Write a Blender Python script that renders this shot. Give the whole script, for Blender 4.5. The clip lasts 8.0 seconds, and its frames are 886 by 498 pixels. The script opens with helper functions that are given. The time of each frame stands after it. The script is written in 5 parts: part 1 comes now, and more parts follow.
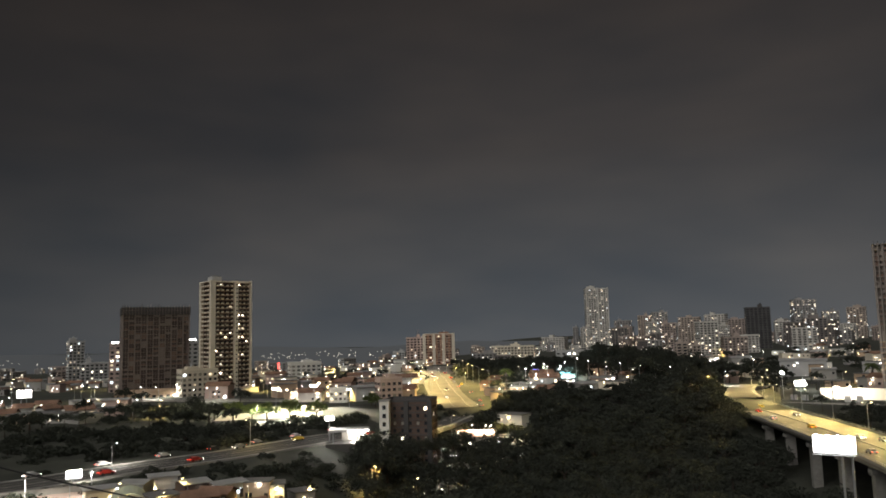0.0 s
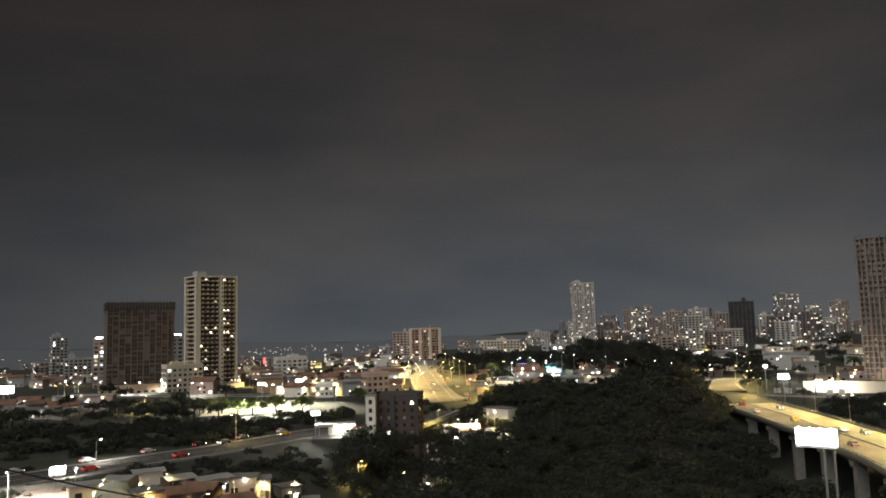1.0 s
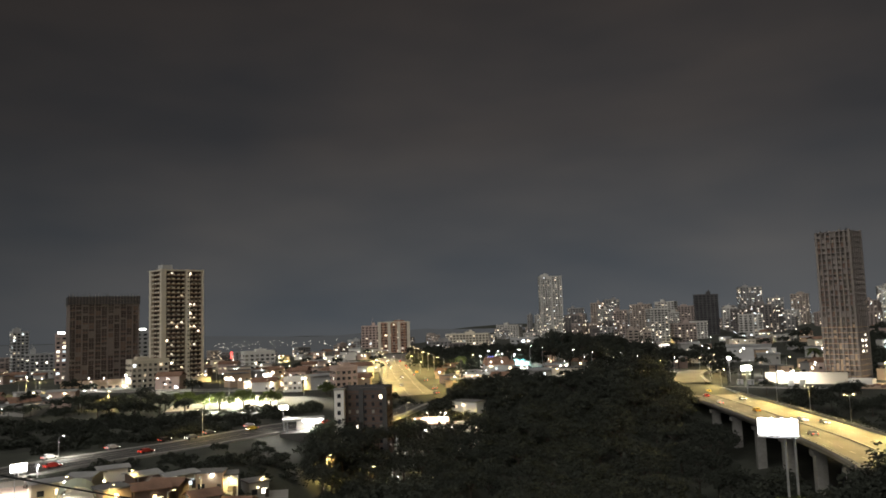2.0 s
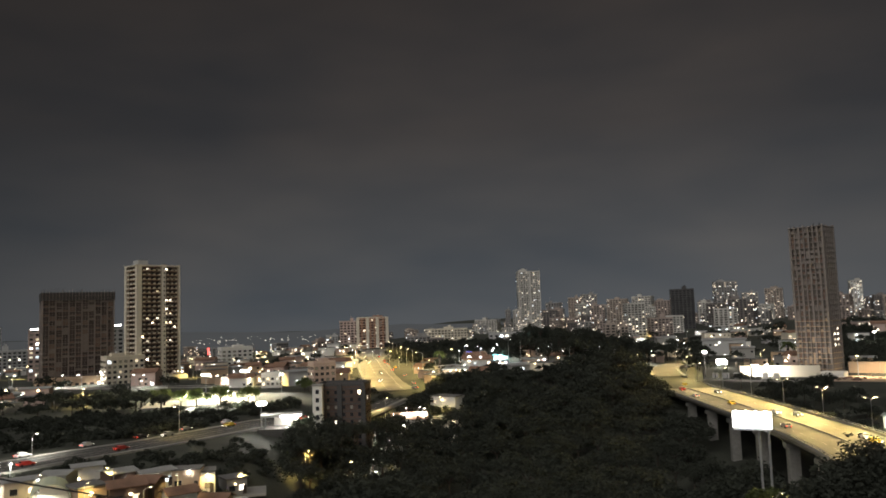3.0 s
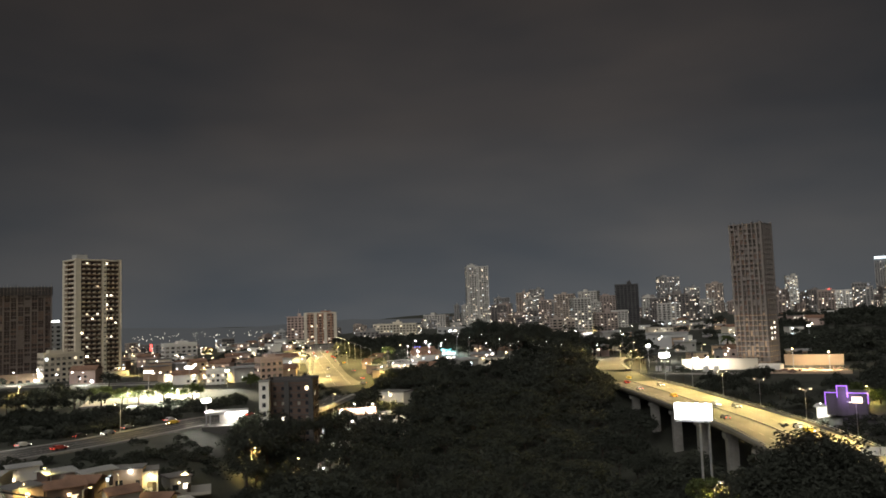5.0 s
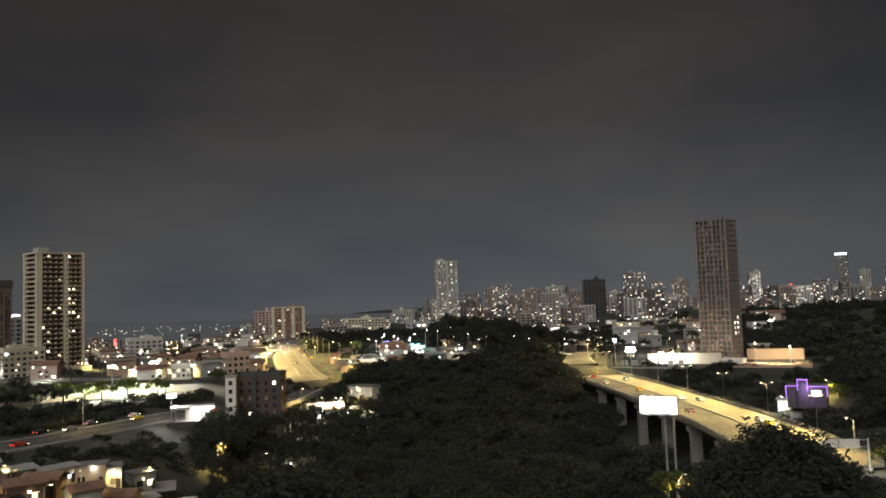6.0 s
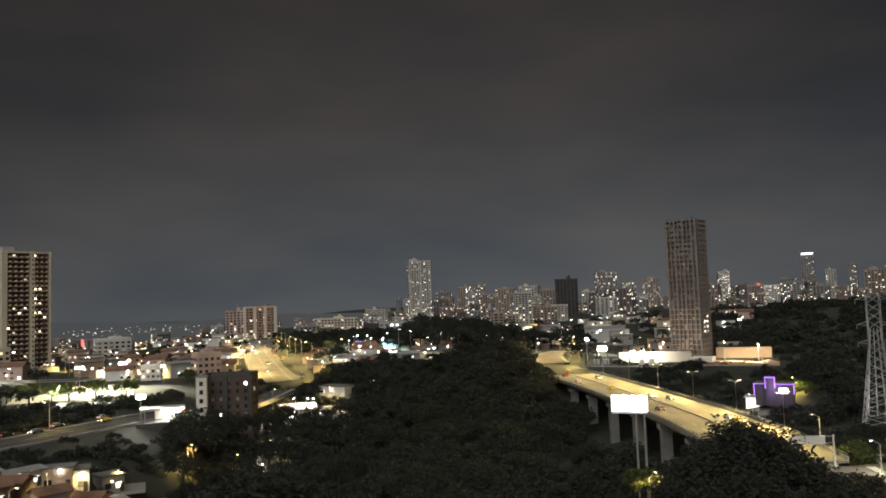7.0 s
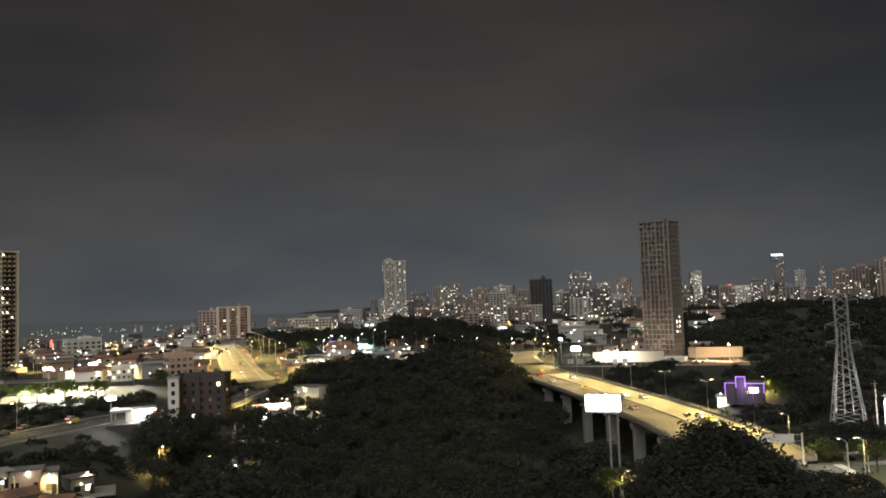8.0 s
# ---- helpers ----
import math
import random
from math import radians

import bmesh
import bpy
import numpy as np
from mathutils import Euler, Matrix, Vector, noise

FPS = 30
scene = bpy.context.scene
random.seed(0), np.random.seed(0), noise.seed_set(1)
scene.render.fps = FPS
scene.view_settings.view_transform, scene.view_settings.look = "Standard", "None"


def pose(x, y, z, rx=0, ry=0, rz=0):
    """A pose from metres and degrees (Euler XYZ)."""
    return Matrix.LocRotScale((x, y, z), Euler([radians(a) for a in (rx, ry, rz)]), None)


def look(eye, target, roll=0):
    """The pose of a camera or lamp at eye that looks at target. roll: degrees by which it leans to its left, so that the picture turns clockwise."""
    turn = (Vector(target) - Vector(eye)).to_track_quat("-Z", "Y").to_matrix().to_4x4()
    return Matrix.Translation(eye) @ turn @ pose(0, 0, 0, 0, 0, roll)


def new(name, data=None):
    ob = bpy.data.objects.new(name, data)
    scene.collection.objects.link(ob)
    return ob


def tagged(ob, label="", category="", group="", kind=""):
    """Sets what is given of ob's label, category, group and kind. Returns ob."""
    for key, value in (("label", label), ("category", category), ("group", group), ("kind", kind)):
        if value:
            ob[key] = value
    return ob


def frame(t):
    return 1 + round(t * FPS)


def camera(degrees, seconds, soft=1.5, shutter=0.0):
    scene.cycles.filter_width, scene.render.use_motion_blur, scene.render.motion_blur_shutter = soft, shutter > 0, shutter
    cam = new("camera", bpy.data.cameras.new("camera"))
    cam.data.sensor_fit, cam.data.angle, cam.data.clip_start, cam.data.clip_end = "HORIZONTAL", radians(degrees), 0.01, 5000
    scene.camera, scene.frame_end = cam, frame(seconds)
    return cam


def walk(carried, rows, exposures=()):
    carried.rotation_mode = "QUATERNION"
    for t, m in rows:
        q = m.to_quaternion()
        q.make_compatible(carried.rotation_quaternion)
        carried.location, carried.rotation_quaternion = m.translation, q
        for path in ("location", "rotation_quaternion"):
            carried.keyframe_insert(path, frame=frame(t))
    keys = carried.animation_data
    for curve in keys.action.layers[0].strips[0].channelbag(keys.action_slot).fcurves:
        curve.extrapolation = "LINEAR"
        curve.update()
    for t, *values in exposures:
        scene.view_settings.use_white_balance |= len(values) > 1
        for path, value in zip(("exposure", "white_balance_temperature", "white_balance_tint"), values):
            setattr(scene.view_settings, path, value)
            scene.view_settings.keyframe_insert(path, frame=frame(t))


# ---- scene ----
# ------------------------------------------------------------------ camera: one standpoint high over the valley, turning to the right
EYE = 36.0
cam = camera(60.5, 8.0, soft=1.75)
TURNS = [
    (0.0, 6.510, 1.432, 7.065),
    (0.5, 6.391, 1.476, 6.602),
    (1.0, 6.077, 1.561, 6.038),
    (1.5, 5.819, 1.655, 4.747),
    (3.0, 5.113, 1.928, 2.097),
    (3.5, 5.091, 2.019, 1.022),
    (4.0, 4.903, 2.092, 0.179),
    (4.5, 4.840, 2.097, -0.603),
    (6.0, 4.128, 1.941, -4.103),
    (6.5, 4.221, 1.984, -4.855),
    (7.0, 4.025, 2.027, -6.124),
    (7.5, 4.037, 2.002, -7.058),
    (8.0, 3.967, 1.969, -8.002),
]
walk(cam, [(t, pose(0, 0, EYE, 90 + p, r, y)) for t, p, r, y in TURNS])

# ------------------------------------------------------------------ night sky and an added fill sun
world = bpy.data.worlds.new("night_sky")
scene.world = world
world.use_nodes = True
wn, wl = world.node_tree.nodes, world.node_tree.links
bg = wn["Background"]
bg.inputs["Strength"].default_value = 0.96
tc = wn.new("ShaderNodeTexCoord")
sep = wn.new("ShaderNodeSeparateXYZ")
wl.new(tc.outputs["Generated"], sep.inputs[0])
ramp = wn.new("ShaderNodeValToRGB")
wl.new(sep.outputs["Z"], ramp.inputs[0])
cr = ramp.color_ramp
cr.elements[0].position, cr.elements[0].color = 0.0, (0.098, 0.104, 0.108, 1)
cr.elements[1].position, cr.elements[1].color = 0.45, (0.034, 0.030, 0.0285, 1)
e = cr.elements.new(0.10)
e.color = (0.071, 0.074, 0.077, 1)
e = cr.elements.new(0.24)
e.color = (0.047, 0.045, 0.045, 1)
cloud_map = wn.new("ShaderNodeMapping")
cloud_map.inputs["Scale"].default_value = (1.3, 1.3, 4.0)
wl.new(tc.outputs["Generated"], cloud_map.inputs[0])
cloud = wn.new("ShaderNodeTexNoise")
cloud.inputs["Scale"].default_value = 1.7
cloud.inputs["Detail"].default_value = 3.5
cloud.inputs["Roughness"].default_value = 0.5
wl.new(cloud_map.outputs[0], cloud.inputs["Vector"])
cramp = wn.new("ShaderNodeValToRGB")
cramp.color_ramp.elements[0].position, cramp.color_ramp.elements[0].color = 0.32, (0.72, 0.78, 0.86, 1)
cramp.color_ramp.elements[1].position, cramp.color_ramp.elements[1].color = 0.68, (1.25, 1.17, 1.12, 1)
wl.new(cloud.outputs["Fac"], cramp.inputs[0])
mul = wn.new("ShaderNodeMix")
mul.data_type, mul.blend_type = "RGBA", "MULTIPLY"
mul.inputs[0].default_value = 1.0
wl.new(ramp.outputs[0], mul.inputs[6])
wl.new(cramp.outputs[0], mul.inputs[7])
east = wn.new("ShaderNodeMapRange")
east.inputs["From Min"].default_value, east.inputs["From Max"].default_value = -0.7, 0.6
east.inputs["To Min"].default_value, east.inputs["To Max"].default_value = 0.8, 1.1
wl.new(sep.outputs["X"], east.inputs["Value"])
ahead = wn.new("ShaderNodeMapRange")
ahead.inputs["From Min"].default_value, ahead.inputs["From Max"].default_value = 0.75, 1.0
ahead.inputs["To Min"].default_value, ahead.inputs["To Max"].default_value = 0.74, 1.06
wl.new(sep.outputs["Y"], ahead.inputs["Value"])
spread = wn.new("ShaderNodeMath")
spread.operation = "MULTIPLY"
wl.new(east.outputs[0], spread.inputs[0])
wl.new(ahead.outputs[0], spread.inputs[1])
city = wn.new("ShaderNodeMix")
city.data_type, city.blend_type = "RGBA", "MULTIPLY"
city.inputs[0].default_value = 1.0
wl.new(mul.outputs[2], city.inputs[6])
wl.new(spread.outputs[0], city.inputs[7])
wl.new(city.outputs[2], bg.inputs["Color"])

# Wide sun added as fill for the city glow; no moon is seen.
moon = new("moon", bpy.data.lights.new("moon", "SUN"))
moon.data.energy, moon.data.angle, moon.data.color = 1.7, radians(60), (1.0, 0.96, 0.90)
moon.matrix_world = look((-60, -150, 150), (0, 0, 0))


# ------------------------------------------------------------------ materials
def mat(name, color, rough=0.8, scale=1.0, vary=0.25, bump=0.15, metal=0.0, piece=0.0):
    """A worn surface: colour mottled at two scales (stains and grain), roughness that varies and a fine relief."""
    m = bpy.data.materials.new(name)
    m.use_nodes = True
    n, l = m.node_tree.nodes, m.node_tree.links
    b = n["Principled BSDF"]
    b.inputs["Metallic"].default_value = metal
    co = n.new("ShaderNodeTexCoord")
    big, small = n.new("ShaderNodeTexNoise"), n.new("ShaderNodeTexNoise")
    big.inputs["Scale"].default_value, small.inputs["Scale"].default_value = 0.18 * scale, 2.6 * scale
    big.inputs["Detail"].default_value, small.inputs["Detail"].default_value = 3, 4
    l.new(co.outputs["Object"], big.inputs["Vector"])
    l.new(co.outputs["Object"], small.inputs["Vector"])
    mix = n.new("ShaderNodeMath")
    mix.operation = "MULTIPLY_ADD"
    l.new(big.outputs["Fac"], mix.inputs[0])
    mix.inputs[1].default_value = 0.65
    half = n.new("ShaderNodeMath")
    half.operation = "MULTIPLY"
    half.inputs[1].default_value = 0.35
    l.new(small.outputs["Fac"], half.inputs[0])
    l.new(half.outputs[0], mix.inputs[2])
    out = mix.outputs[0]
    if piece:
        inf = n.new("ShaderNodeObjectInfo")
        add = n.new("ShaderNodeMath")
        add.operation = "MULTIPLY_ADD"
        l.new(inf.outputs["Random"], add.inputs[0])
        add.inputs[1].default_value = piece
        l.new(out, add.inputs[2])
        out = add.outputs[0]
    r = n.new("ShaderNodeValToRGB")
    lo, hi = 1 - vary * 1.5, 1 + vary
    r.color_ramp.elements[0].position, r.color_ramp.elements[1].position = 0.3, 0.72 + piece
    r.color_ramp.elements[0].color = (*[max(0, c * lo) for c in color], 1)
    r.color_ramp.elements[1].color = (*[min(1, c * hi) for c in color], 1)
    l.new(out, r.inputs[0])
    l.new(r.outputs[0], b.inputs["Base Color"])
    rr = n.new("ShaderNodeMapRange")
    rr.inputs["To Min"].default_value, rr.inputs["To Max"].default_value = max(0.05, rough - 0.12), min(1, rough + 0.12)
    l.new(small.outputs["Fac"], rr.inputs["Value"])
    l.new(rr.outputs[0], b.inputs["Roughness"])
    if bump:
        bp = n.new("ShaderNodeBump")
        bp.inputs["Strength"].default_value = bump
        bp.inputs["Distance"].default_value = 0.05
        l.new(small.outputs["Fac"], bp.inputs["Height"])
        l.new(bp.outputs[0], b.inputs["Normal"])
    return m


def glow(name, color, strength, sample=False, vary=0.0):
    """A thing that gives off light, or a surface whose glow imitates haze."""
    m = bpy.data.materials.new(name)
    m.use_nodes = True
    n, l = m.node_tree.nodes, m.node_tree.links
    b = n["Principled BSDF"]
    b.inputs["Base Color"].default_value = (*[0.5 * c for c in color], 1)
    b.inputs["Roughness"].default_value = 0.4
    b.inputs["Emission Color"].default_value = (*color, 1)
    b.inputs["Emission Strength"].default_value = strength
    if vary:
        inf, geo = n.new("ShaderNodeObjectInfo"), n.new("ShaderNodeNewGeometry")
        both, wrap, steep = (n.new("ShaderNodeMath") for q in range(3))
        both.operation, wrap.operation, steep.operation = "ADD", "FRACT", "POWER"
        l.new(inf.outputs["Random"], both.inputs[0])
        l.new(geo.outputs["Random Per Island"], both.inputs[1])
        l.new(both.outputs[0], wrap.inputs[0])
        l.new(wrap.outputs[0], steep.inputs[0])
        steep.inputs[1].default_value = 2.5
        mr = n.new("ShaderNodeMapRange")
        mr.inputs["To Min"].default_value, mr.inputs["To Max"].default_value = strength * (1 - vary), strength * (1 + 2 * vary)
        l.new(steep.outputs[0], mr.inputs["Value"])
        l.new(mr.outputs[0], b.inputs["Emission Strength"])
    m.cycles.emission_sampling = "AUTO" if sample else "NONE"
    return m


def glass_dark(name, color, rough):
    m = mat(name, color, rough, 0.6, 0.3, 0.0)
    m.node_tree.nodes["Principled BSDF"].inputs["Specular IOR Level"].default_value = 0.7
    return m


M_GRASS = mat("rough_grass", (0.042, 0.046, 0.034), 0.95, 0.35, 0.5, 0.5)
M_SOIL = mat("bare_soil", (0.16, 0.12, 0.08), 0.95, 0.4, 0.35, 0.4)
M_ASPHALT = mat("asphalt", (0.075, 0.072, 0.066), 0.75, 0.6, 0.3, 0.2)
M_DECK = mat("worn_concrete_deck", (0.20, 0.185, 0.16), 0.7, 0.35, 0.3, 0.2)
M_LINE = mat("road_paint", (0.55, 0.53, 0.46), 0.7, 1.0, 0.2, 0.0)
M_CONC = mat("grey_concrete", (0.30, 0.29, 0.27), 0.85, 0.5, 0.25, 0.3)
M_RAW = mat("raw_concrete_frame", (0.29, 0.25, 0.22), 0.9, 0.5, 0.3, 0.3)
M_BRICKFILL = mat("brick_infill", (0.19, 0.125, 0.10), 0.9, 0.6, 0.35, 0.4)
M_NET = mat("dark_safety_net", (0.055, 0.05, 0.048), 0.95, 0.8, 0.4, 0.2)
# Near-black tone that paints shade into open interiors.
M_SHADE = mat("interior_shade_tone", (0.035, 0.03, 0.027), 0.95, 0.8, 0.4, 0.1)
M_DARKC = mat("dark_grey_concrete", (0.075, 0.072, 0.072), 0.9, 0.6, 0.3, 0.2)
M_DULL = mat("dull_brown_render", (0.115, 0.078, 0.064), 0.9, 0.5, 0.3, 0.2)
M_FRAME = mat("brown_grey_concrete_frame", (0.245, 0.215, 0.195), 0.9, 0.5, 0.3, 0.3)
M_DULLC = mat("brown_shuttered_concrete", (0.225, 0.187, 0.165), 0.9, 0.5, 0.3, 0.2)
# Core tones darkened so that open floors read as shaded.
M_CORE = mat("brown_shade_core", (0.095, 0.072, 0.062), 0.95, 0.8, 0.4, 0.1)
M_COREB = mat("grey_brown_shade_core", (0.15, 0.13, 0.115), 0.95, 0.8, 0.4, 0.1)
M_BANK = mat("weedy_bank", (0.05, 0.05, 0.04), 0.95, 0.5, 0.5, 0.5)
M_CREAM = mat("cream_plaster", (0.62, 0.56, 0.45), 0.85, 0.4, 0.14, 0.15)
M_WHITE = mat("white_plaster", (0.72, 0.70, 0.65), 0.85, 0.4, 0.12, 0.15)
M_GREYP = mat("grey_plaster", (0.40, 0.40, 0.39), 0.85, 0.4, 0.2, 0.15)
M_PINK = mat("pinkish_plaster", (0.50, 0.38, 0.33), 0.85, 0.4, 0.2, 0.15)
M_BROWN = mat("brown_brick_facing", (0.33, 0.17, 0.11), 0.85, 0.5, 0.25, 0.2)
M_TAN = mat("tan_brick_facing", (0.45, 0.33, 0.23), 0.85, 0.5, 0.22, 0.2)
M_FARS = [mat(n, c, 0.9, 0.5, 0.25, 0.1) for n, c in (("far_grey_render", (0.31, 0.30, 0.29)), ("far_tan_render", (0.37, 0.31, 0.265)), ("far_dark_render", (0.20, 0.18, 0.17)), ("far_pale_render", (0.52, 0.50, 0.46)), ("far_pink_render", (0.33, 0.27, 0.24)))]
M_TILE = mat("clay_roof_tiles", (0.24, 0.14, 0.095), 0.9, 1.2, 0.35, 0.5)
M_ROOF = mat("grey_roofing", (0.17, 0.165, 0.16), 0.9, 0.6, 0.3, 0.3)
M_METROOF = mat("pale_sheet_roof", (0.46, 0.46, 0.45), 0.5, 0.6, 0.25, 0.2, 0.3)
M_STEEL = mat("galvanised_steel", (0.42, 0.43, 0.44), 0.5, 1.0, 0.2, 0.1, 0.6)
M_DSTEEL = mat("dark_steel", (0.06, 0.06, 0.06), 0.55, 1.0, 0.3, 0.1, 0.5)
M_BARK = mat("bark", (0.06, 0.048, 0.038), 0.95, 2.0, 0.35, 0.6)
# Dark leaves for unlit trees; the brighter copy paints lamplight into crowns.
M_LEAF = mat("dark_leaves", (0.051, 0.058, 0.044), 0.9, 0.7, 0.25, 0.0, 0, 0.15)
M_LEAF2 = mat("lamplit_leaves", (0.11, 0.14, 0.045), 0.7, 0.7, 0.4, 0.0, 0, 0.15)
for leafy in (M_LEAF, M_LEAF2):
    ln, ll = leafy.node_tree.nodes, leafy.node_tree.links
    through_leaf, blend = ln.new("ShaderNodeBsdfTranslucent"), ln.new("ShaderNodeMixShader")
    blend.inputs[0].default_value = 0.4
    base_link = ln["Principled BSDF"].inputs["Base Color"].links[0].from_socket
    ll.new(base_link, through_leaf.inputs["Color"])
    ll.new(ln["Principled BSDF"].outputs[0], blend.inputs[1])
    ll.new(through_leaf.outputs[0], blend.inputs[2])
    ll.new(blend.outputs[0], ln["Material Output"].inputs["Surface"])
M_GLASS = glass_dark("dark_window_glass", (0.035, 0.037, 0.042), 0.12)
M_BLIND = mat("drawn_blinds", (0.26, 0.24, 0.2), 0.8, 1.0, 0.3, 0.0)
M_WARM = glow("warm_lit_room", (1.0, 0.80, 0.54), 2.6, vary=0.75)
M_NEUT = glow("pale_lit_room", (1.0, 0.88, 0.70), 3.4, vary=0.75)
M_COOL = glow("cool_lit_room", (0.82, 0.93, 1.0), 3.2, vary=0.75)
M_LAMPW = glow("white_lamp_lens", (1.0, 0.95, 0.84), 28.0)
M_LAMPY = glow("sodium_lamp_lens", (1.0, 0.72, 0.30), 22.0)
M_BOARD = glow("backlit_board_sheet", (1.0, 0.97, 0.93), 6.0, True)
M_RED = glow("red_sign_light", (1.0, 0.10, 0.08), 3.5)
M_PURPLE = glow("violet_neon", (0.50, 0.22, 1.0), 1.9)
M_BLUE = glow("blue_sign_light", (0.15, 0.2, 1.0), 2.5)
M_CYAN = glow("turquoise_lit_awning", (0.25, 0.9, 0.95), 1.8)
M_PAINTS = [mat("car_paint_" + n, c, 0.3, 2, 0.08, 0.0) for n, c in
            (("white", (0.7, 0.7, 0.7)), ("grey", (0.25, 0.25, 0.26)), ("red", (0.4, 0.04, 0.03)), ("yellow", (0.7, 0.5, 0.06)), ("black", (0.03, 0.03, 0.03)))]
M_TYRE = mat("tyre_rubber", (0.02, 0.02, 0.02), 0.9, 3, 0.2, 0.1)


# ------------------------------------------------------------------ mesh helpers
def spot(az, d):
    """Plan position at a bearing (degrees to the right of straight ahead) and a distance from the lookout."""
    return d * math.sin(radians(az)), d * math.cos(radians(az))


def box(bm, x0, x1, y0, y1, z0, z1, m=0):
    v = [bm.verts.new(p) for p in ((x0, y0, z0), (x1, y0, z0), (x1, y1, z0), (x0, y1, z0), (x0, y0, z1), (x1, y0, z1), (x1, y1, z1), (x0, y1, z1))]
    for f in ((0, 3, 2, 1), (4, 5, 6, 7), (0, 1, 5, 4), (1, 2, 6, 5), (2, 3, 7, 6), (3, 0, 4, 7)):
        bm.faces.new([v[i] for i in f]).material_index = m


def tube(bm, a, b, r0, r1=None, n=8, m=0):
    """A tapered round bar from a to b."""
    a, b = Vector(a), Vector(b)
    r1 = r0 if r1 is None else r1
    q = (b - a).to_track_quat("Z", "Y")
    rings = []
    for p, r in ((a, r0), (b, r1)):
        rings.append([bm.verts.new(p + q @ Vector((r * math.cos(2 * math.pi * k / n), r * math.sin(2 * math.pi * k / n), 0))) for k in range(n)])
    for k in range(n):
        bm.faces.new((rings[0][k], rings[0][(k + 1) % n], rings[1][(k + 1) % n], rings[1][k])).material_index = m
    bm.faces.new(rings[0][::-1]).material_index = m
    bm.faces.new(rings[1]).material_index = m


def bent_bar(bm, pts, r, n=5):
    """A round bar through several points, in one piece."""
    rings = []
    for i, p in enumerate(pts):
        d = Vector(pts[min(i + 1, len(pts) - 1)]) - Vector(pts[max(i - 1, 0)])
        q = d.to_track_quat("Z", "Y")
        rings.append([bm.verts.new(Vector(p) + q @ Vector((r * math.cos(2 * math.pi * k / n), r * math.sin(2 * math.pi * k / n), 0))) for k in range(n)])
    for a, b in zip(rings, rings[1:]):
        for k in range(n):
            bm.faces.new((a[k], a[(k + 1) % n], b[(k + 1) % n], b[k]))


def mesh_of(name, bm, *mats):
    me = bpy.data.meshes.new(name)
    bm.normal_update()
    bm.to_mesh(me)
    bm.free()
    for m in mats:
        me.materials.append(m)
    return me


def part(name, bm, material, parent, label=""):
    mats = material if isinstance(material, (list, tuple)) else [material]
    ob = new(name, mesh_of(name, bm, *mats))
    ob.parent = parent
    if label:
        ob["label"] = label
    return ob


def share(name, me, parent, m=None, label=""):
    """One more object on a mesh that already exists."""
    ob = new(name, me)
    ob.parent = parent
    if m is not None:
        ob.matrix_basis = m
    if label:
        ob["label"] = label
    return ob


def thing(name, m, label, category, group="", kind=""):
    ob = new(name)
    ob.empty_display_size = 0.5
    ob.matrix_basis = m
    return tagged(ob, label, category, group, kind)


def sm(a, b, x):
    t = min(1.0, max(0.0, (x - a) / (b - a)))
    return t * t * (3 - 2 * t)


# ------------------------------------------------------------------ terrain
def height(x, y):
    """The lie of the land: a wooded ravine under the lookout, a wooded hill beyond it and a slow fall to the west."""
    v = math.exp(-((x - 25) / 100) ** 4 - ((y - 210) / 118) ** 4) * sm(-78, -38, x) * (1 - sm(45, 85, x) * sm(172, 148, y)) * (1 - sm(330, 372, y))
    z = -21 * v
    z += 12 * math.exp(-((x - 38) / 62) ** 2 - ((y - 455) / 75) ** 2)
    z += 7 * math.exp(-((x - 15) / 90) ** 2 - ((y - 620) / 120) ** 2)
    z += 15 * math.exp(-((x - 470) / 190) ** 2 - ((y - 640) / 210) ** 2)
    z += 11 * sm(700, 1250, y + 0.45 * x) * sm(-350, 300, x)
    z -= 10 * sm(420, 1000, y) * sm(-100, -420, x)
    z -= 45 * sm(900, 2600, y) * sm(200, -600, x)
    far = sm(2900, 3900, math.hypot(x, y))
    z += far * 60 * sm(500, -700, x) * (0.6 + 0.4 * noise.noise((x * 0.001, y * 0.001, 3)))
    z += 0.5 * noise.noise((x * 0.03, y * 0.03, 0)) * sm(40, 0, abs(y - 210) - 80)
    return z


xs = sorted(set([round(-4600 + 200 * k) for k in range(17)] + [-1200 + 60 * k for k in range(15)] + [-300 + 6 * k for k in range(101)] + [300 + 60 * k for k in range(16)] + [1200 + 200 * k for k in range(18)]))
ys = sorted(set([-600 + 60 * k for k in range(10)] + [0 + 6 * k for k in range(118)] + [720 + 60 * k for k in range(16)] + [1700 + 150 * k for k in range(19)]))
bm = bmesh.new()
rows = [[bm.verts.new((x, y, height(x, y))) for x in xs] for y in ys]
for j in range(len(ys) - 1):
    for i in range(len(xs) - 1):
        bm.faces.new((rows[j][i], rows[j][i + 1], rows[j + 1][i + 1], rows[j + 1][i]))
ground = new("ground", mesh_of("ground", bm, M_GRASS))
for p in ground.data.polygons:
    p.use_smooth = True
tagged(ground, "dark rough grass and earth falling into a ravine", "ground", kind="structure")


